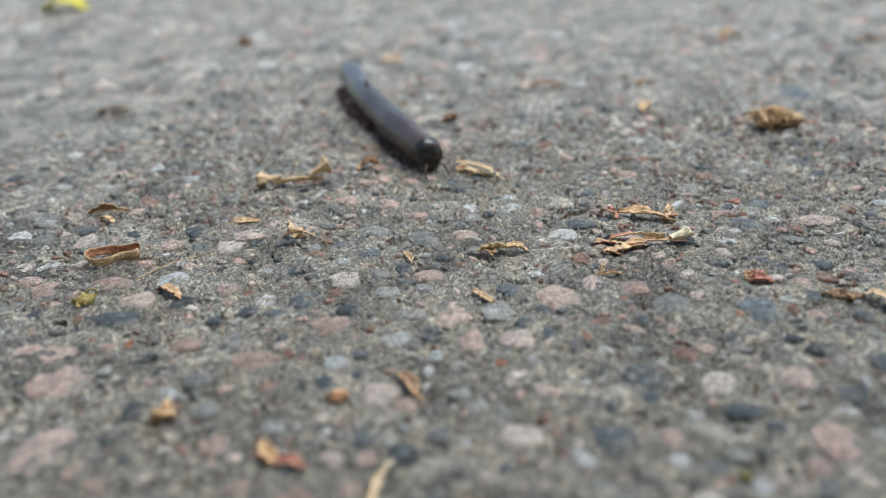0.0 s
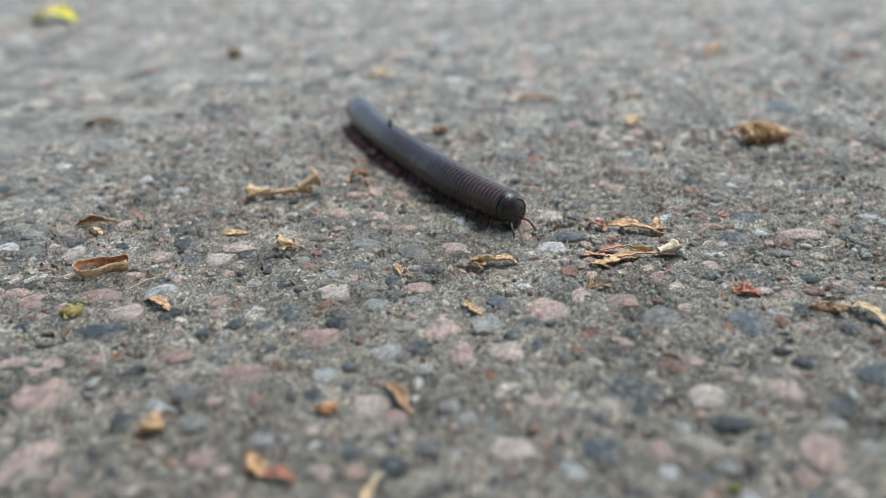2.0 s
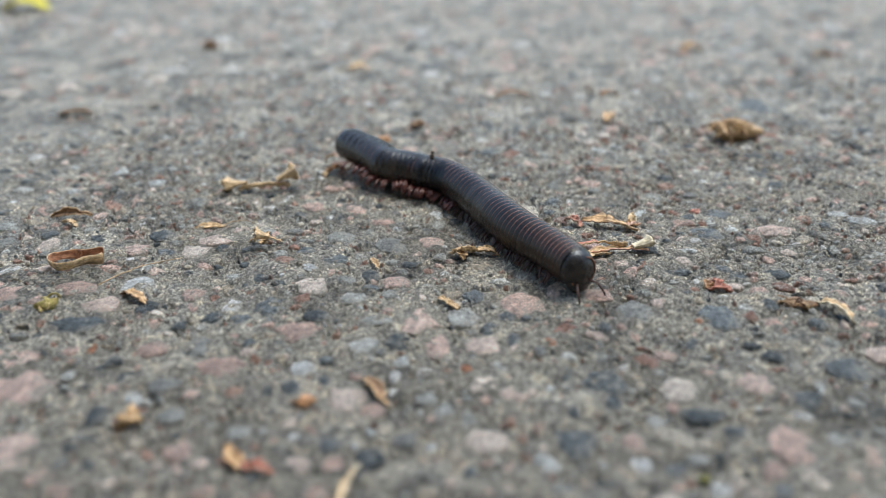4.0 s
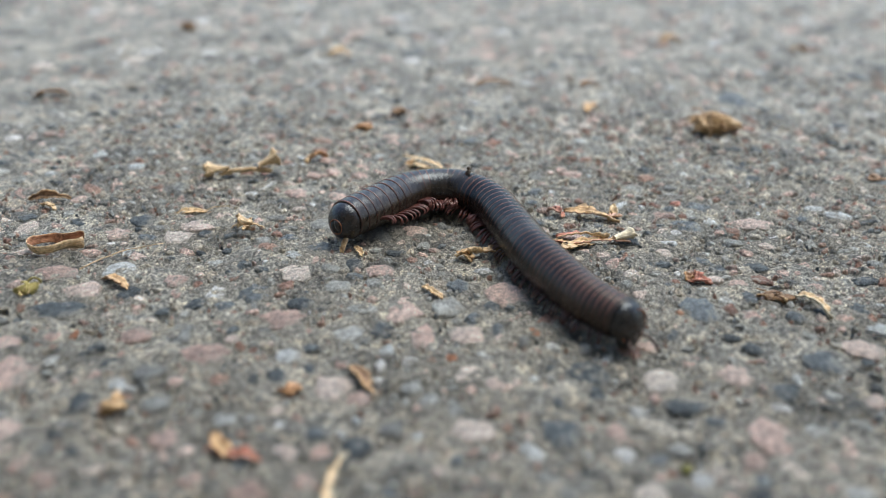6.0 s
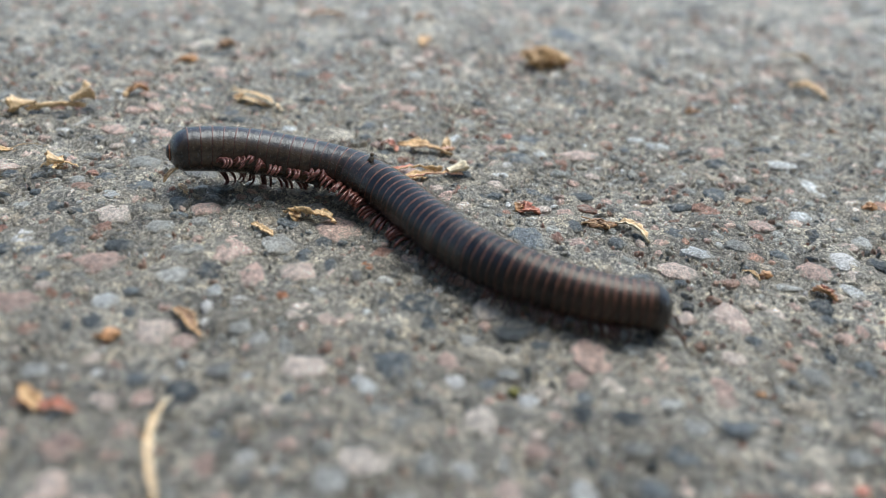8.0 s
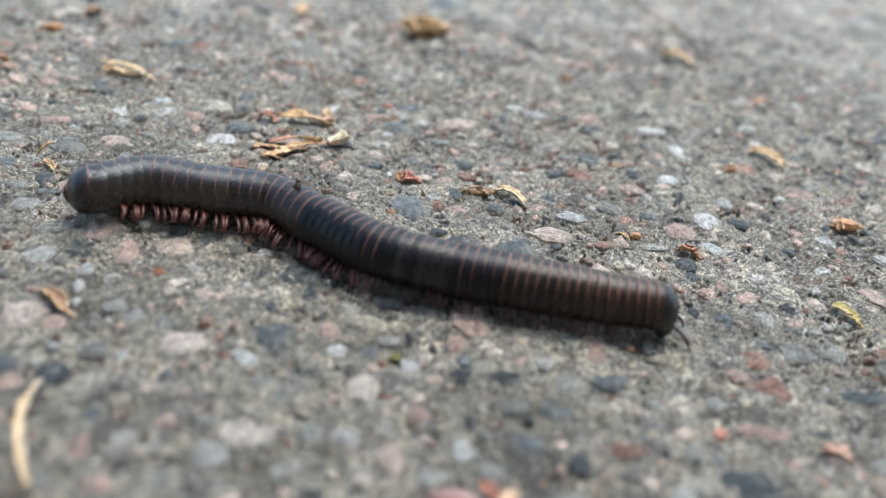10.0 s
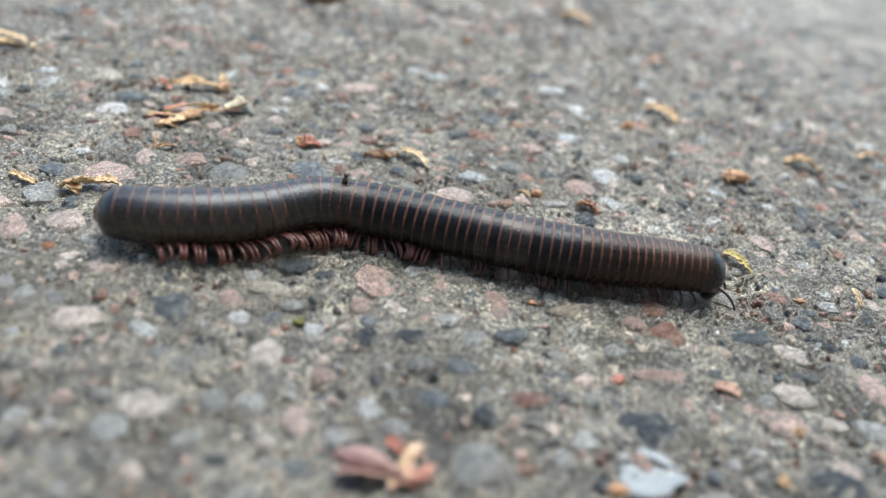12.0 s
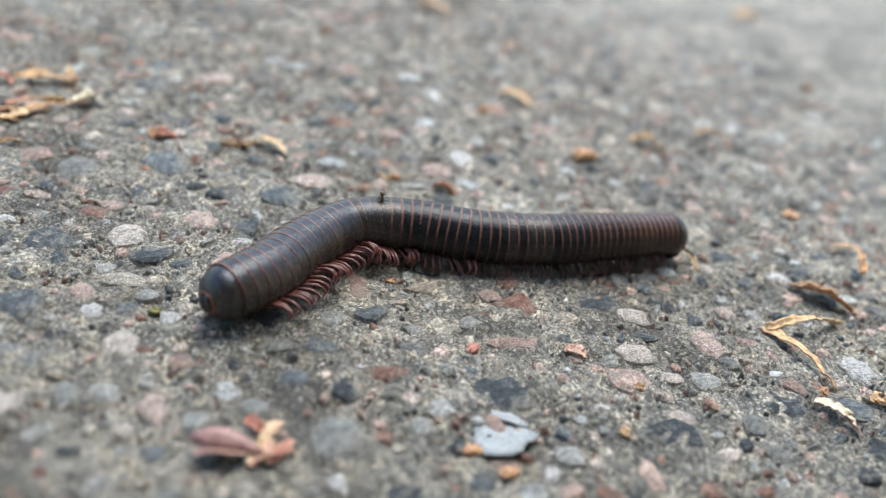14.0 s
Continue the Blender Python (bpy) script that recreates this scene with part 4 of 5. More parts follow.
def scatter_sand():
    """Loose and bound sand grains on the skin of the concrete."""
    rng = np.random.RandomState(8)
    n = 300000
    x, y = rng.uniform(-6.5, 13.5, n), rng.uniform(4, 17.5, n)
    keep = value_noise(x / 0.8, y / 0.8, 9) + 0.5 * value_noise(x / 0.3, y / 0.3, 10) > -0.28
    x, y = x[keep], y[keep]
    n = len(x)
    z = relief(x, y)
    size = 0.008 + 0.015 * rng.rand(n) ** 2.5
    a = rng.uniform(0, 6.28, n)
    squash = rng.uniform(0.5, 1.0, n)
    base = np.array([(1, 0, 0), (0, 1, 0), (-1, 0, 0), (0, -1, 0), (0.15, 0.1, 0.9)])
    co = np.empty((n, 5, 3))
    ca, sa = np.cos(a), np.sin(a)
    for k, (p, q, w) in enumerate(base):
        j = rng.uniform(0.7, 1.3, n)
        co[:, k, 0] = x + (p * ca - q * squash * sa) * size * j
        co[:, k, 1] = y + (p * sa + q * squash * ca) * size * j
        co[:, k, 2] = z + (w - 0.15) * size * j
    tri = np.array([(0, 1, 4), (1, 2, 4), (2, 3, 4), (3, 0, 4)])
    faces = (np.arange(n)[:, None, None] * 5 + tri[None]).reshape(-1, 3)
    me = bpy.data.meshes.new("sand")
    me.vertices.add(n * 5)
    me.vertices.foreach_set("co", (co * CM).ravel())
    me.loops.add(faces.size)
    me.loops.foreach_set("vertex_index", faces.ravel())
    me.polygons.add(len(faces))
    me.polygons.foreach_set("loop_start", np.arange(0, faces.size, 3))
    me.polygons.foreach_set("loop_total", np.full(len(faces), 3))
    me.materials.append(SAND)
    me.update(calc_edges=True)
    ob = part("sand", me, ground)
    tagged(ob, kind="stuff")


# ---- dry plant litter lying on the concrete ----
def skin(x, y):
    return float(relief(np.array(x), np.array(y))) + 0.012


def profile(kind, n):
    """Widths along a strip, from 0 to 1."""
    out = []
    for i in range(n):
        u = i / (n - 1)
        if kind == "petal":
            out.append(0.25 + 0.75 * math.sin(math.pi * (0.08 + 0.84 * u ** 0.8)))
        elif kind == "sliver":
            out.append(max(0.12, math.sin(math.pi * (0.1 + 0.8 * u)) ** 0.7))
        elif kind == "taper":
            out.append(1.0 - 0.75 * u)
        else:
            out.append(0.85 + 0.15 * math.sin(9 * u))
    return out


def strip_mesh(length, width, mats, kind="sliver", arch=0.06, bend=0.0, curl=1.2, twist=0.6, thick=0.02, seed=0, n=22, spin=0.0):
    """A dry strip or petal: mats are its outer and inner skins."""
    rng = random.Random(seed)
    pts = arc_points(length, arch, bend, n, seed, min(0.028, 0.05 * length))
    a0 = rng.uniform(-0.3, 0.3)
    twists = [a0 + spin + twist * (i / (n - 1) - 0.3) + rng.uniform(-0.07, 0.07) for i in range(n)]
    p, q = rng.uniform(0, 6), rng.uniform(0, 6)
    widths = [1.3 * width * w * (1 + 0.16 * math.sin(0.42 * i + p) + 0.10 * math.sin(1.3 * i + q)) for i, w in enumerate(profile(kind, n))]
    verts, faces = sweep(pts, widths, thick, curl, twists)
    ring = 10
    for i in range(n):
        for edge in ((0, 9), (4, 5)):
            tear = rng.uniform(-0.06, 0.10) * (3.0 if rng.random() < 0.10 else 1.0)
            for k in edge:
                v = verts[i * ring + k]
                verts[i * ring + k] = v.lerp(verts[i * ring + 2], tear)
    verts = [v + noise.noise_vector(v * 6 + Vector((seed % 97, 0, 0))) * (min(0.022, 0.12 * width) if thick > 0.012 else 0.006) for v in verts]
    low = min(v.z for v in verts)
    verts = [v - Vector((0, 0, low)) for v in verts]
    picks = [(1 if 5 <= f % ring <= 8 else 0) if f < ring * (n - 1) else 0 for f in range(len(faces))]
    return mesh_of("strip", verts, faces, mats if len(mats) > 1 else mats * 2, picks)


def strip(name, x, y, length, turn, width, mats, label, category="plant litter", group="dry litter", tilt=0, **shape):
    return thing(name, strip_mesh(length, width, mats, seed=int(abs(x) * 37 + abs(y) * 91), **shape), at(x, y, skin(x, y), 0, tilt, turn), label, category, group)


def crumb(name, x, y, sx, sy, sz, turn, mat, label, category="plant litter", rough=0.55):
    return thing(name, mesh_of(name, *lump(int(abs(x) * 53 + abs(y) * 17), sx, sy, sz * 0.8, rough, 9, 14), (mat,)), at(x, y, skin(x, y) - 0.01, 0, 0, turn), label, category, "dry litter")


def fibre(name, x, y, length, turn, radius, mat, label, bend=0.1, arch=0.04, category="straw"):
    pts = arc_points(length, arch, bend, 14, int(abs(x) * 31), 0.01)
    radii = [radius * (1 - 0.5 * i / 13) for i in range(14)]
    pts = [p + Vector((0, 0, radius)) for p in pts]
    return thing(name, mesh_of(name, *tube(pts, radii, 6), (mat,)), at(x, y, skin(x, y), 0, 0, turn), label, category, "dry litter")


def cluster(name, x, y, turn, label, pieces, category="dry flower", size=1.0):
    """A dry flower or tuft of several pieces: (part name, dx, dy, dz, length, turn, tilt, width, mats, shape)."""
    top = tagged(new(name), label, category, "dry litter")
    top.matrix_basis = at(x, y, skin(x, y), 0, 0, turn)
    for k, (piece, dx, dy, dz, length, spin, tilt, width, mats, shape) in enumerate(pieces):
        part(piece, strip_mesh(length * size, width * size, mats, seed=k + int(abs(x) * 13), **shape), top, at(dx * size, dy * size, dz * size, 0, tilt, spin))
    return top


def tuft(name, x, y, length, turn, height, mats, label, count=16, seed=1, category="plant litter"):
    """A matted lump of fibres round a core."""
    rng = random.Random(seed)
    top = tagged(new(name), label, category, "dry litter")
    top.matrix_basis = at(x, y, skin(x, y) - 0.01, 0, 0, turn)
    part("core", mesh_of("core", *lump(seed, length * 0.8, length * 0.42, height, 0.35, 8, 12), (mats[0],)), top)
    for k in range(count):
        l = length * rng.uniform(0.3, 0.62)
        part("fibre", strip_mesh(l, 0.05 * rng.uniform(0.6, 1.6), (mats[k % len(mats)], mats[-1]), kind="band", arch=0.3 * height, curl=1.6, twist=rng.uniform(-2, 2), seed=seed + k, n=9), top,
             at(rng.uniform(-0.3, 0.3) * length, rng.uniform(-0.15, 0.15) * length, rng.uniform(0.05, 0.75) * height, rng.uniform(-25, 25), rng.uniform(-25, 25), rng.uniform(0, 360)))
    return top


def trumpet_mesh(length, r0, r1, mats, seed=0, flat=0.6, lips=5, sides=20):
    """A withered flower tube along x that flares to torn lips; mats are its outer and inner skins."""
    rng = random.Random(seed)
    n, verts, faces, picks = 9, [], [], []
    tear = [rng.uniform(0.72, 1.06) - 0.22 * (0.5 + 0.5 * math.cos(lips * 2 * math.pi * k / sides)) for k in range(sides)]
    for inner in (0, 1):
        for i in range(n):
            u = i / (n - 1)
            for k in range(sides):
                a = 2 * math.pi * k / sides
                fold = 1 + 0.16 * math.sin(lips * a + seed) * u + 0.06 * math.sin(3 * a + 5 * u)
                rad = (r0 + (r1 - r0) * u ** 2.2) * fold - 0.012 * inner
                x = length * (u if u < 0.6 else 0.6 + (u - 0.6) * tear[k])
                verts.append(Vector((x, rad * math.cos(a), rad * math.sin(a) * flat)))
    for inner in (0, 1):
        base = inner * n * sides
        for i in range(n - 1):
            for k in range(sides):
                k2 = (k + 1) % sides
                f = (base + i * sides + k, base + (i + 1) * sides + k, base + (i + 1) * sides + k2, base + i * sides + k2)
                faces.append(f if inner else f[::-1])
                picks.append(inner)
    for row in (0, n - 1):
        for k in range(sides):
            k2 = (k + 1) % sides
            faces.append((row * sides + k, row * sides + k2, (n + row) * sides + k2, (n + row) * sides + k))
            picks.append(0)
    low = min(v.z for v in verts)
    return mesh_of("trumpet", [v - Vector((0, 0, low)) for v in verts], faces, mats, picks)


def loop_husk(name, x, y, length, turn, breadth, height, mats, label):
    """A husk bent into a loop that stands on its edge, its two ends flared side by side."""
    pts, n = [], 26
    for i in range(n):
        a = math.pi * (0.10 + 1.80 * i / (n - 1))
        u = math.cos(a)
        pts.append(Vector((length * 0.5 * u * (1.12 if u > 0.7 else 1.0), breadth * 0.5 * math.sin(a) * (1.0 - 0.5 * math.sin(math.pi * max(u, 0.0))), 0.5 * height + 0.02 * math.sin(3 * a) + (0.08 * height if abs(u) > 0.8 else 0))))
    widths = [height * (0.95 + 0.18 * math.sin(0.6 * i) + 0.3 * abs(i / (n - 1) - 0.5)) for i in range(n)]
    verts, faces = sweep(pts, widths, 0.014, 0.9, [math.pi / 2 - 0.25 + 0.12 * math.sin(0.8 * i) for i in range(n)])
    low = min(v.z for v in verts)
    verts = [v - Vector((0, 0, low)) for v in verts]
    picks = [(1 if 5 <= f % 10 <= 8 else 0) if f < 10 * (n - 1) else 0 for f in range(len(faces))]
    return thing(name, mesh_of(name, verts, faces, mats, picks), at(x, y, skin(x, y), 0, 0, turn), label, "husk", "dry litter")


loop_husk("looped_husk", -6.78, 12.97, 0.89, 20, 0.62, 0.19, (STRAW, HUSK_IN), "looped tan husk with a red-brown lining")
fibre("straw_thread", -5.53, 12.79, 1.54, 46, 0.012, STRAW, "thin bent yellow straw thread on the concrete", 0.10)
blossom = cluster("dry_blossom", -4.33, 16.74, 8, "withered tan blossom with two flared ends",
                  [("tube", 0, 0, 0.03, 0.86, 0, -3, 0.22, (STRAW, PALE_STRAW), dict(kind="band", curl=4.2, twist=0.4))], size=1.25)
part("flared_end", trumpet_mesh(0.52, 0.06, 0.24, (STRAW, HUSK), 3, 0.7), blossom, at(-0.34, 0.0, 0.01, 0, 6, 172), "ragged tan flared end")
part("flared_end", trumpet_mesh(0.50, 0.07, 0.24, (STRAW, PINK), 8, 0.8), blossom, at(0.34, 0.02, 0.04, 0, -20, 14), "pinkish flared end with torn lips")
strip("straw_sliver", -4.88, 14.83, 0.76, 3, 0.16, (HUSK, STRAW), "pale tan sliver of dry petal with a thin tail", kind="petal", curl=2.2, arch=0.05)
fibre("straw_thread", -4.42, 14.89, 0.52, 24, 0.010, STRAW, "hair-thin straw tail beside a sliver", 0.04)
star = cluster("star_blossom", -3.68, 14.10, 0, "small dry star-shaped tan blossom with a folded cup",
               [("petal", 0.10 * math.cos(a), 0.10 * math.sin(a), 0.03, 0.36, math.degrees(a), -26 if k % 2 else 6, 0.08, (STRAW, HUSK), dict(kind="petal", curl=1.8, arch=0.08)) for k, a in enumerate((0.2, 1.5, 3.0, 4.6))], size=1.1)
part("cup", trumpet_mesh(0.30, 0.06, 0.17, (STRAW, HUSK), 5, 0.75), star, at(0.06, 0.0, 0.03, 0, -16, 196), "pale folded cup")
tuft("yellow_fluff", -6.50, 11.36, 0.38, 31, 0.22, (MOSS, STRAW, MOSS), "small matted tuft of yellowish plant fluff", 10, 5)
strip("bract", -5.28, 11.81, 0.60, -37, 0.17, (BROWN, HUSK), "small forked brown bract on concrete", kind="petal", curl=1.5, arch=0.08)
strip("curled_husk", -7.92, 15.23, 0.82, 9, 0.17, (HUSK, BROWN), "dull curled brown seed husk", "husk", kind="petal", curl=3.0, arch=0.1, spin=-0.9)
strip("straw_sliver", -7.77, 14.82, 0.41, -34, 0.14, (STRAW, STRAW), "short yellow straw sliver", kind="petal", curl=1.5)
strip("straw_sliver", -1.49, 13.24, 0.42, 112, 0.11, (STRAW, HUSK), "narrow split tan sliver of dry petal", kind="sliver", curl=2.4, arch=0.05)
strip("straw_sliver", -0.11, 11.74, 0.52, 128, 0.11, (HUSK, STRAW), "straight tan sliver of straw", kind="sliver", curl=2.4, arch=0.02, twist=0.2)

flower = cluster("withered_flower", 2.61, 13.78, 0, "withered red and straw-coloured flower with ragged petals",
        [("tube", 0.10, 0.02, 0.02, 0.98, 8, -3, 0.11, (PINK, STRAW), dict(kind="petal", curl=3.0, twist=0.3, spin=-0.3)),
         ("petal", -0.20, -0.14, 0.01, 0.62, 24, 0, 0.17, (STRAW, STRAW), dict(kind="sliver", curl=1.6)),
         ("petal", -0.42, 0.02, 0.01, 0.44, -22, -4, 0.14, (RED, HUSK), dict(kind="sliver", curl=1.6)),
         ("petal", -0.40, -0.24, 0.0, 0.30, -35, 0, 0.13, (BROWN, HUSK), dict(kind="petal", curl=1.4)),
         ("petal", -0.05, 0.10, 0.04, 0.7, -10, -6, 0.10, (STRAW, RED), dict(kind="band", curl=1.9, twist=1.8))], size=1.35)
part("torn_mouth", trumpet_mesh(0.40, 0.07, 0.15, (PALE_STRAW, STRAW), 12, 0.7), flower, at(0.52, 0.10, 0.04, 0, -10, 22), "pale torn mouth")
cluster("withered_petals", 2.89, 15.01, 0, "ragged brown and straw-coloured petal strips",
        [("petal", -0.08, 0.0, 0.05, 0.75, -14, 3, 0.16, (BROWN, HUSK), dict(kind="sliver", curl=1.7, twist=0.9, spin=-0.5)),
         ("petal", 0.05, -0.06, 0.02, 0.66, -25, 5, 0.10, (STRAW, HUSK), dict(kind="band", curl=1.7, twist=1.2)),
         ("petal", 0.30, 0.12, 0.02, 0.36, 70, -42, 0.12, (PALE_STRAW, STRAW), dict(kind="petal", curl=1.6)),
         ("petal", 0.30, 0.0, 0.0, 0.22, 10, -16, 0.16, (ORANGE, PINK), dict(kind="petal", curl=1.8))], size=1.3)
strip("petal_scrap", 2.16, 15.14, 0.39, -46, 0.20, (PINK, RED), "small curled dull red petal scrap", kind="petal", curl=1.8, arch=0.1)
cluster("red_petal", 4.29, 12.51, 0, "folded bright red petal with a tan base",
        [("petal", 0.04, -0.05, 0.0, 0.36, -25, -6, 0.26, (RED, RED), dict(kind="petal", curl=2.2)),
         ("petal", -0.12, 0.08, 0.0, 0.28, 110, -34, 0.12, (HUSK, ORANGE), dict(kind="petal", curl=1.4))])
tuft("frayed_bract", 5.45, 11.99, 0.62, -7, 0.13, (BROWN, HUSK, BROWN), "frayed brown bract of matted fibres", 10, 11)
strip("pale_husk", 5.96, 11.72, 0.77, -70, 0.20, (PALE_STRAW, STRAW), "pale curled straw-coloured husk", "husk", kind="petal", curl=2.4, arch=0.1, twist=1.2)
tuft("brown_tuft", 6.67, 20.89, 1.56, 3, 0.55, (HUSK, BROWN, ORANGE, HUSK), "large matted tuft of brown and orange plant fibres", 26, 17)
strip("yellow_leaf", -22.26, 41.33, 2.06, -4, 1.5, (YELLOW, YELLOW), "bright yellow fallen leaf lying far off", "leaf", kind="petal", curl=0.6, arch=0.4, twist=0.3, thick=0.05, spin=-0.35)
strip("orange_petal", -11.25, 22.70, 0.96, 7, 0.30, (ORANGE, BROWN), "orange-brown curled petal on concrete", kind="petal", curl=1.6, arch=0.1)
strip("orange_petal", -3.97, 28.43, 0.73, -2, 0.35, (ORANGE, STRAW), "faded orange petal lying on concrete", kind="petal", curl=1.2, arch=0.15)
strip("orange_petal", 7.98, 32.12, 0.71, -2, 0.45, (ORANGE, HUSK), "faded orange petal lying on concrete", kind="petal", curl=1.2, arch=0.15)
strip("orange_petal", 3.78, 22.79, 1.02, 71, 0.25, (ORANGE, HUSK), "faded orange petal lying on concrete", kind="petal", curl=1.2)
crumb("brown_crumb", -10.33, 32.34, 0.5, 0.4, 0.35, 10, BROWN, "dark brown crumb of bark", "bark")
crumb("brown_crumb", -1.44, 21.79, 0.4, 0.3, 0.2, 40, BROWN, "dark brown crumb of bark", "bark")
strip("tan_sliver", -0.97, 9.27, 0.75, 118, 0.17, (HUSK, BROWN), "tan and brown curled sliver of bark", kind="sliver", curl=2.4, arch=0.08)
strip("orange_sliver", -2.50, 7.83, 0.55, 125, 0.16, (ORANGE, HUSK), "faded orange sliver of petal", kind="sliver", curl=2.0, arch=0.04)
strip("brown_sliver", -2.15, 7.59, 0.42, 160, 0.15, (BROWN, RED), "dark red-brown sliver of petal", kind="sliver", curl=2.0, arch=0.06)
strip("pale_straw_blade", -0.93, 6.87, 1.65, 92, 0.10, (PALE_STRAW, STRAW), "long pale straw blade", "straw", kind="sliver", curl=1.8, arch=0.12, bend=0.12)
crumb("orange_crumb", -1.87, 8.94, 0.22, 0.17, 0.13, 20, ORANGE, "small orange crumb of petal")
crumb("tan_crumb", -4.03, 8.44, 0.27, 0.25, 0.22, 60, HUSK, "round tan seed lying on concrete")
strip("orange_curl", -3.02, 17.95, 0.60, 48, 0.25, (ORANGE, STRAW), "orange curled petal lying on concrete", kind="petal", curl=1.8, arch=0.14)
cluster("pale_petals", -0.69, 17.60, -25, "pale yellow ragged petals lying together",
        [("petal", 0, 0, 0.02, 0.7, -10, -4, 0.20, (PALE_STRAW, STRAW), dict(kind="petal", curl=1.6, twist=1.0)), ("petal", 0.3, -0.05, 0, 0.6, 10, 0, 0.14, (STRAW, HUSK), dict(kind="sliver", curl=1.6)), ("petal", -0.2, 0.1, 0.05, 0.4, 100, -20, 0.16, (PALE_STRAW, HUSK), dict(kind="petal", curl=1.4))])
crumb("orange_crumb", -2.20, 20.43, 0.4, 0.3, 0.22, 0, ORANGE, "orange crumb of dried petal")
strip("straw_sliver", 7.46, 10.40, 0.34, 118, 0.07, (STRAW, HUSK), "thin tan sliver of straw", kind="sliver", curl=2.0)
crumb("orange_crumb", 7.68, 10.36, 0.19, 0.14, 0.11, 10, ORANGE, "small orange seed crumb")
strip("orange_petal", 8.31, 9.73, 0.34, -55, 0.22, (ORANGE, RED), "cupped glossy orange petal on concrete", kind="petal", curl=2.4, arch=0.05, thick=0.03)
crumb("orange_crumb", 10.91, 12.67, 0.26, 0.18, 0.13, 10, ORANGE, "small orange crumb of petal")
strip("pale_husk", 12.04, 13.12, 0.90, -76, 0.24, (PALE_STRAW, HUSK), "pale curled straw-coloured husk on concrete", "husk", kind="petal", curl=1.8, arch=0.1)
strip("pale_husk", 13.35, 19.34, 1.17, -63, 0.35, (STRAW, HUSK), "pale tan curled seed husk", "husk", kind="petal", curl=1.8, arch=0.14)
strip("pale_husk", -0.49, 17.68, 1.68, -48, 0.14, (PALE_STRAW, STRAW), "pale tan curled seed husk", "husk", kind="sliver", curl=1.8, arch=0.1)
tuft("orange_tuft", 11.72, 10.21, 0.63, -12, 0.2, (ORANGE, HUSK, ORANGE), "crumpled orange petals in a small heap", 8, 23)
bloom = cluster("pink_flower", 3.36, 4.98, -20, "fallen pink flower with yellow folded petals",
        [("petal", 0.10, 0.08, 0.05, 0.55, 62, -12, 0.11, (PALE_STRAW, STRAW), dict(kind="band", curl=1.6)),
         ("petal", 0.24, 0.10, 0.06, 0.50, 78, -10, 0.11, (STRAW, PINK), dict(kind="band", curl=1.6, bend=0.08)),
         ("petal", 0.18, -0.06, 0.02, 0.48, 14, -2, 0.14, (RED, PINK), dict(kind="petal", curl=1.8)),
         ("petal", 0.02, 0.36, 0.02, 0.26, 140, -8, 0.12, (RED, RED), dict(kind="petal", curl=1.4)),
         ("petal", 0.30, -0.02, 0.02, 0.34, 48, -6, 0.12, (PINK, RED), dict(kind="petal", curl=1.6))])
part("bud", mesh_of("bud", *tube([(0.72 * u, 0.05 * math.sin(3 * u), 0.13 - 0.03 * u) for u in (0, 0.12, 0.3, 0.5, 0.7, 0.88, 1.0)], [0.02, 0.075, 0.125, 0.13, 0.10, 0.06, 0.045], 14), (MAUVE,)), bloom, at(-0.62, 0.10, 0.0, 0, 0, -14), "dull mauve-pink bud")
part("petal", strip_mesh(0.5, 0.12, (PINK, MAUVE), seed=6, kind="petal", curl=1.6, twist=0.6), bloom, at(-0.30, -0.08, 0.06, 0, 0, -6))
strip("white_flake", 6.02, 4.28, 0.75, 3, 0.42, (WHITE, WHITE), "thin chalky white flake with a ragged rim", "flake", kind="petal", curl=0.12, arch=0.0, twist=0.02, thick=0.01, n=8)
strip("white_flake", 6.27, 4.56, 0.45, -49, 0.14, (WHITE, WHITE), "narrow chalky white flake of paint", "flake", kind="sliver", curl=0.12, arch=0.0, twist=0.02, thick=0.01, n=8)
strip("orange_strip", 10.92, 4.18, 1.35, -96, 0.17, (ORANGE, HUSK), "long curved orange and tan petal blade", kind="taper", curl=1.2, arch=0.12, twist=0.8)
strip("tan_curl", 11.57, 4.70, 1.30, -15, 0.13, (STRAW, HUSK), "bent straw-coloured strip of petal", kind="band", curl=1.8, arch=0.22, bend=-0.12, twist=1.6)
strip("brown_curl", 12.54, 5.13, 0.95, -65, 0.46, (ORANGE, BROWN), "crumpled brown-orange petal on concrete", kind="petal", curl=1.5, arch=0.10, twist=0.5)
strip("pink_petal", 10.37, 3.13, 0.65, -82, 0.18, (PINK, PALE_STRAW), "pink and cream curled fallen petal", kind="petal", curl=1.6, arch=0.08, twist=0.9)
strip("pale_curl", 14.05, 5.83, 0.83, -108, 0.16, (PALE_STRAW, ORANGE), "pale hooked strip of petal", kind="band", curl=1.6, arch=0.22, bend=0.1)
strip("orange_petal", 11.23, 3.12, 0.20, -60, 0.18, (ORANGE, HUSK), "small flat orange petal", kind="petal", curl=1.2)
strip("pale_sliver", 11.10, 6.57, 0.34, 75, 0.09, (PALE_STRAW, STRAW), "pale upright sliver of straw", tilt=-30, kind="petal", curl=1.6)
strip("yellow_petal", 9.94, 7.85, 0.62, -88, 0.14, (STRAW, MOSS), "yellowish curled petal on the concrete", kind="petal", curl=1.8, arch=0.08)
strip("tan_petal", 13.63, 10.57, 0.66, -48, 0.26, (STRAW, HUSK), "tan curled petal lying far off", kind="petal", curl=1.6, arch=0.12)
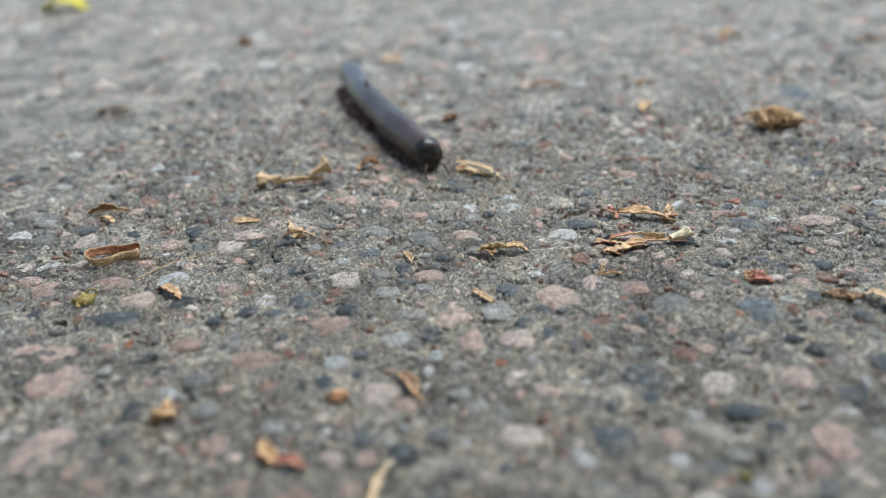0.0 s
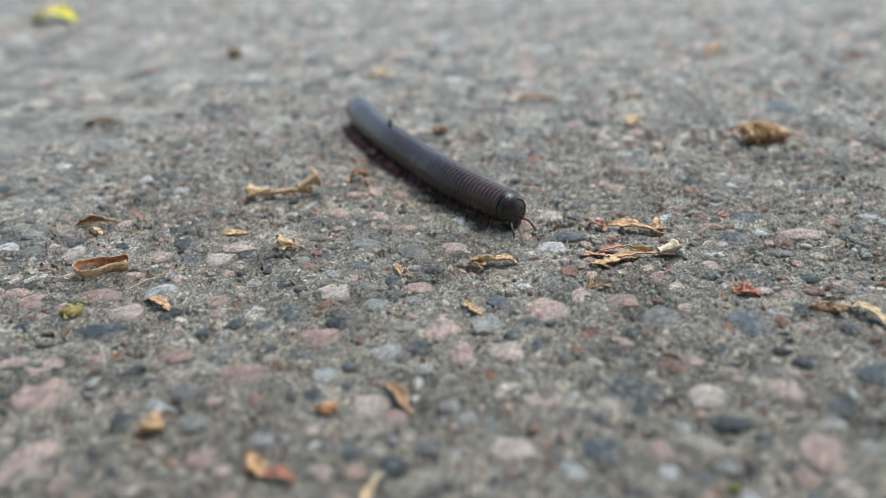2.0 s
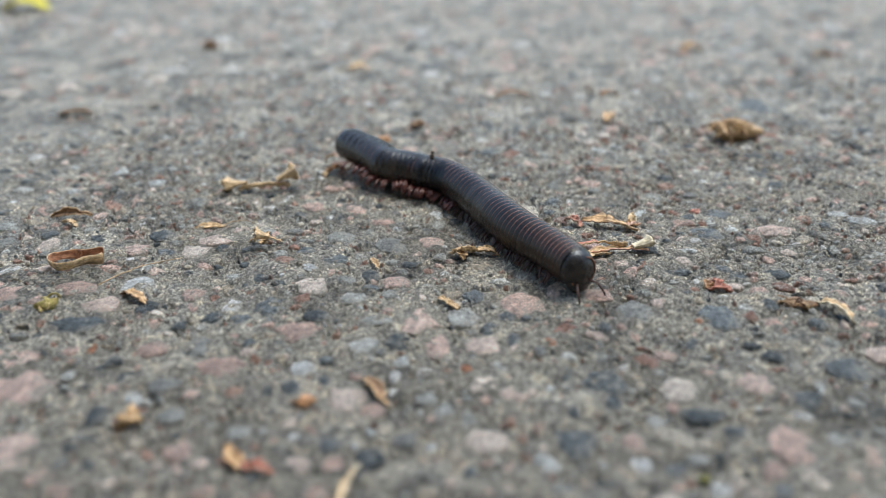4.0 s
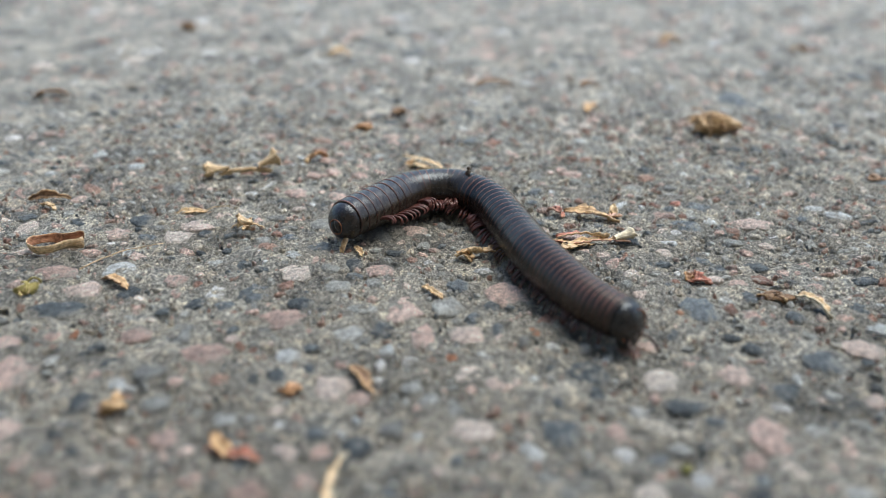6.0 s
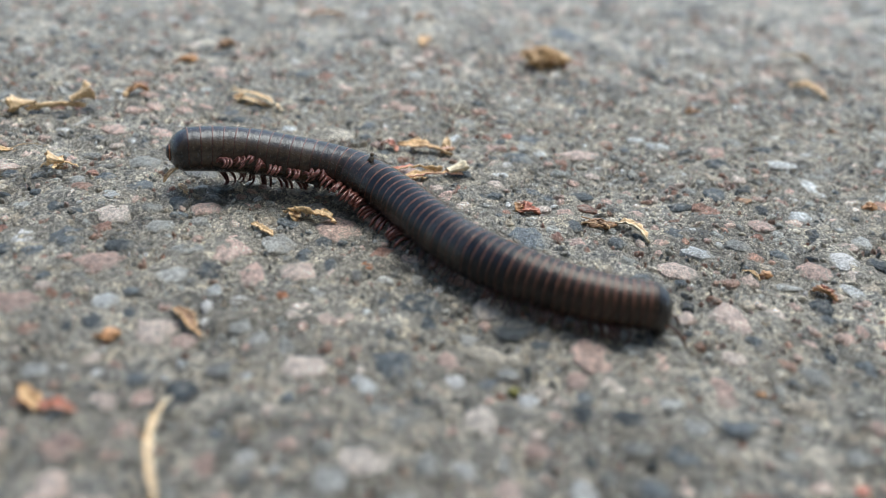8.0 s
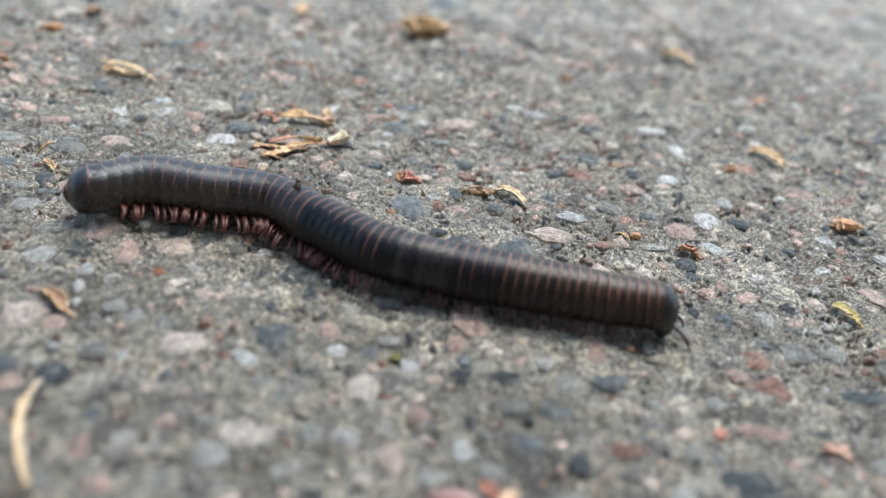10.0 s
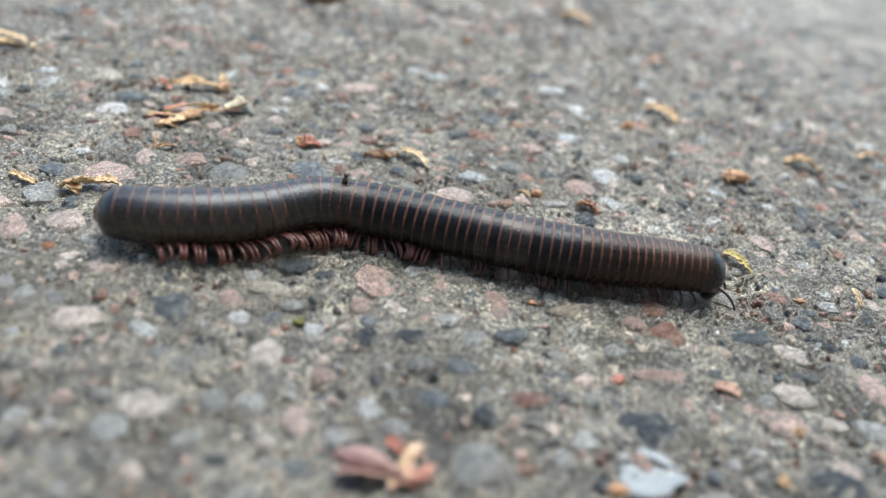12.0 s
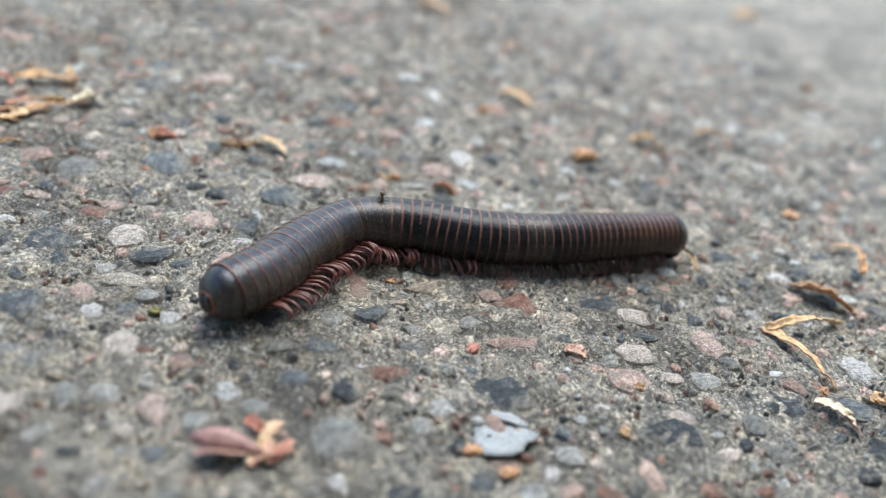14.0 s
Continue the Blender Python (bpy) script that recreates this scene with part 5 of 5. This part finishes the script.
strip("stem_bract", 1.96, 12.61, 0.38, 9, 0.12, (HUSK, BROWN), "brown bract with a pale upright stem", kind="petal", curl=1.8)
strip("pale_sliver", 1.85, 12.79, 0.36, 80, 0.07, (PALE_STRAW, STRAW), "pale upright sliver of straw", tilt=-50, kind="sliver", curl=1.6)
crumb("red_crumb", 6.53, 5.83, 0.22, 0.14, 0.10, 15, RED, "small dark red crumb of petal")
strip("brown_scrap", 7.78, 5.29, 0.29, -63, 0.14, (BROWN, PINK), "brown and pink scrap of bark", "bark", kind="petal", curl=1.6)
crumb("orange_crumb", 5.55, 4.24, 0.17, 0.14, 0.10, 5, ORANGE, "small orange crumb of petal")
crumb("orange_crumb", 5.79, 3.83, 0.20, 0.14, 0.08, 5, ORANGE, "small orange crumb of petal")
crumb("orange_crumb", 8.19, 4.47, 0.13, 0.11, 0.12, 5, HUSK, "small tan seed crumb")
crumb("orange_crumb", 7.43, 3.88, 0.16, 0.11, 0.09, 45, HUSK, "small tan crumb of petal")
crumb("orange_crumb", 10.63, 3.56, 0.15, 0.11, 0.09, 45, ORANGE, "small orange crumb of petal")
crumb("orange_crumb", 14.46, 7.38, 0.25, 0.2, 0.14, 30, ORANGE, "small orange crumb of petal")
crumb("orange_crumb", 8.90, 6.21, 0.09, 0.07, 0.05, 45, ORANGE, "tiny orange crumb of petal")
crumb("tan_crumb", 6.17, 7.49, 0.14, 0.08, 0.06, 5, ORANGE, "tiny orange crumb of petal")
crumb("tan_crumb", 6.02, 6.39, 0.16, 0.10, 0.06, 25, HUSK, "tiny tan crumb of straw")
crumb("olive_crumb", 3.05, 7.72, 0.13, 0.16, 0.10, 15, OLIVE, "small olive-green bit of leaf", "leaf")
crumb("orange_crumb", 10.19, 6.74, 0.13, 0.12, 0.10, 0, ORANGE, "small orange crumb of petal")
strip("orange_petal", 15.58, 10.70, 0.51, -30, 0.15, (ORANGE, STRAW), "faded orange petal lying on concrete", kind="petal", curl=1.5, arch=0.12)
strip("orange_petal", 25.47, 18.73, 0.95, -28, 0.38, (ORANGE, HUSK), "faded orange petal lying on concrete", kind="petal", curl=1.5, arch=0.12)
crumb("brown_crumb", 8.50, 12.90, 0.27, 0.20, 0.08, 20, BROWN, "dark brown crumb of bark")
crumb("brown_crumb", 21.60, 12.85, 0.45, 0.34, 0.14, 20, BROWN, "dark brown crumb of bark")
strip("pink_petal", 13.86, 16.04, 0.60, -19, 0.18, (PINK, ORANGE), "dull pink petal lying on concrete", kind="petal", curl=1.5, arch=0.12)
crumb("brown_crumb", 9.52, 17.72, 0.40, 0.30, 0.14, 20, BROWN, "dark brown crumb of bark")
crumb("brown_crumb", 3.12, 18.39, 0.26, 0.20, 0.08, 20, BROWN, "dark brown crumb of bark")
crumb("red_crumb", 4.68, 15.94, 0.21, 0.16, 0.07, 20, RED, "small dark red crumb of petal")
crumb("brown_crumb", 12.42, 16.55, 0.26, 0.20, 0.11, 20, BROWN, "dark brown crumb of bark")
strip("tan_petal", 14.52, 22.23, 0.87, -22, 0.26, (STRAW, PALE_STRAW), "tan curled petal lying far off", kind="petal", curl=1.5, arch=0.12)
strip("orange_petal", 12.18, 30.54, 0.55, 8, 0.28, (ORANGE, STRAW), "faded orange petal lying on concrete", kind="petal", curl=1.5, arch=0.12)
strip("brown_petal", 4.08, 25.20, 0.51, 2, 0.20, (BROWN, ORANGE), "brown curled petal lying far off", kind="petal", curl=1.5, arch=0.12)
strip("brown_petal", 1.21, 24.99, 1.12, 5, 0.22, (BROWN, BROWN), "brown curled petal lying far off", kind="petal", curl=1.5, arch=0.12)

# a curled husk that the millipede's legs drag along
pushed = cluster("dragged_husk", 0.16, 13.46, 0, "curled yellow-brown husk dragged along by the millipede",
                 [("petal", -0.12, 0, 0.02, 0.42, 5, -4, 0.20, (STRAW, HUSK), dict(kind="petal", curl=2.6)), ("petal", 0.18, 0.02, 0.02, 0.36, -8, 6, 0.13, (HUSK, STRAW), dict(kind="sliver", curl=2.0)), ("petal", -0.2, -0.05, 0.0, 0.22, 120, -10, 0.12, (STRAW, HUSK), dict(kind="petal", curl=1.6))], size=1.25)
PUSHED = [(0, 0.16, 13.46, 0), (3.2, 0.16, 13.46, 0), (5.3, 0.57, 13.97, -15), (6, 0.65, 13.16, 5), (6.5, 0.66, 12.85, 8), (7, 0.73, 12.67, 10), (7.5, 0.91, 12.72, -5), (8, 0.61, 12.18, -25), (8.5, 0.76, 12.17, -28), (10.8, 0.80, 11.38, -10), (14, 0.80, 11.38, -10)]


# a scrap of straw that clings below the millipede's last rings
cling = thing("clinging_straw", strip_mesh(0.34, 0.10, (STRAW, HUSK), seed=77, kind="petal", curl=1.8, arch=0.05), at(0, 0), "tan scrap of straw clinging below the millipede's tail", "plant litter", "dry litter")


scatter_stones()
scatter_sand()


# ---- all that moves ----
def motions():
    times = sorted(SPINES)
    for i, ring in enumerate(rings):
        lean = pose(0, 0, 0, 0, 1.2 * math.sin(i * 12.9), 1.2 * math.sin(i * 7.7))
        walk(ring, [(t, body_pose(t, PLACE[i]) @ roll_pose(t, PLACE[i]) @ lean) for t in times])
    rise = at(0, 0, girth(FLY_U) + 0.006) @ pose(0, 0, 0, 0, -76, 10)
    walk(fly, [(t, body_pose(t, FLY_U) @ rise) for t in times])
    hold = at(-0.22, -0.16, -0.36, 20, -38, 15)
    walk(cling, [(t, body_pose(min(t, 8.5), 0.03) @ hold) for t in times])
    walk(pushed, [(t, at(x, y, 0.02, 0, 0, turn)) for t, x, y, turn in PUSHED])
    for leg, i, x, side, number in legs:
        r = girth(PLACE[i])
        rows = []
        for k in range(41):
            t = k * 0.35
            phase = 2 * math.pi * (t / 1.4 - number / 13.0 - (0.11 if side > 0 else 0.0))
            swing = (12 if PLACE[i] < 0.40 else 30) * math.sin(phase) + 9 * math.sin(number * 2.3)
            raise_by = 16 * max(0.0, math.cos(phase))
            rows.append((t, at(x, side * 0.10, -r * 0.80, side * raise_by, 0, side * -swing)))
        walk(leg, rows)


motions()
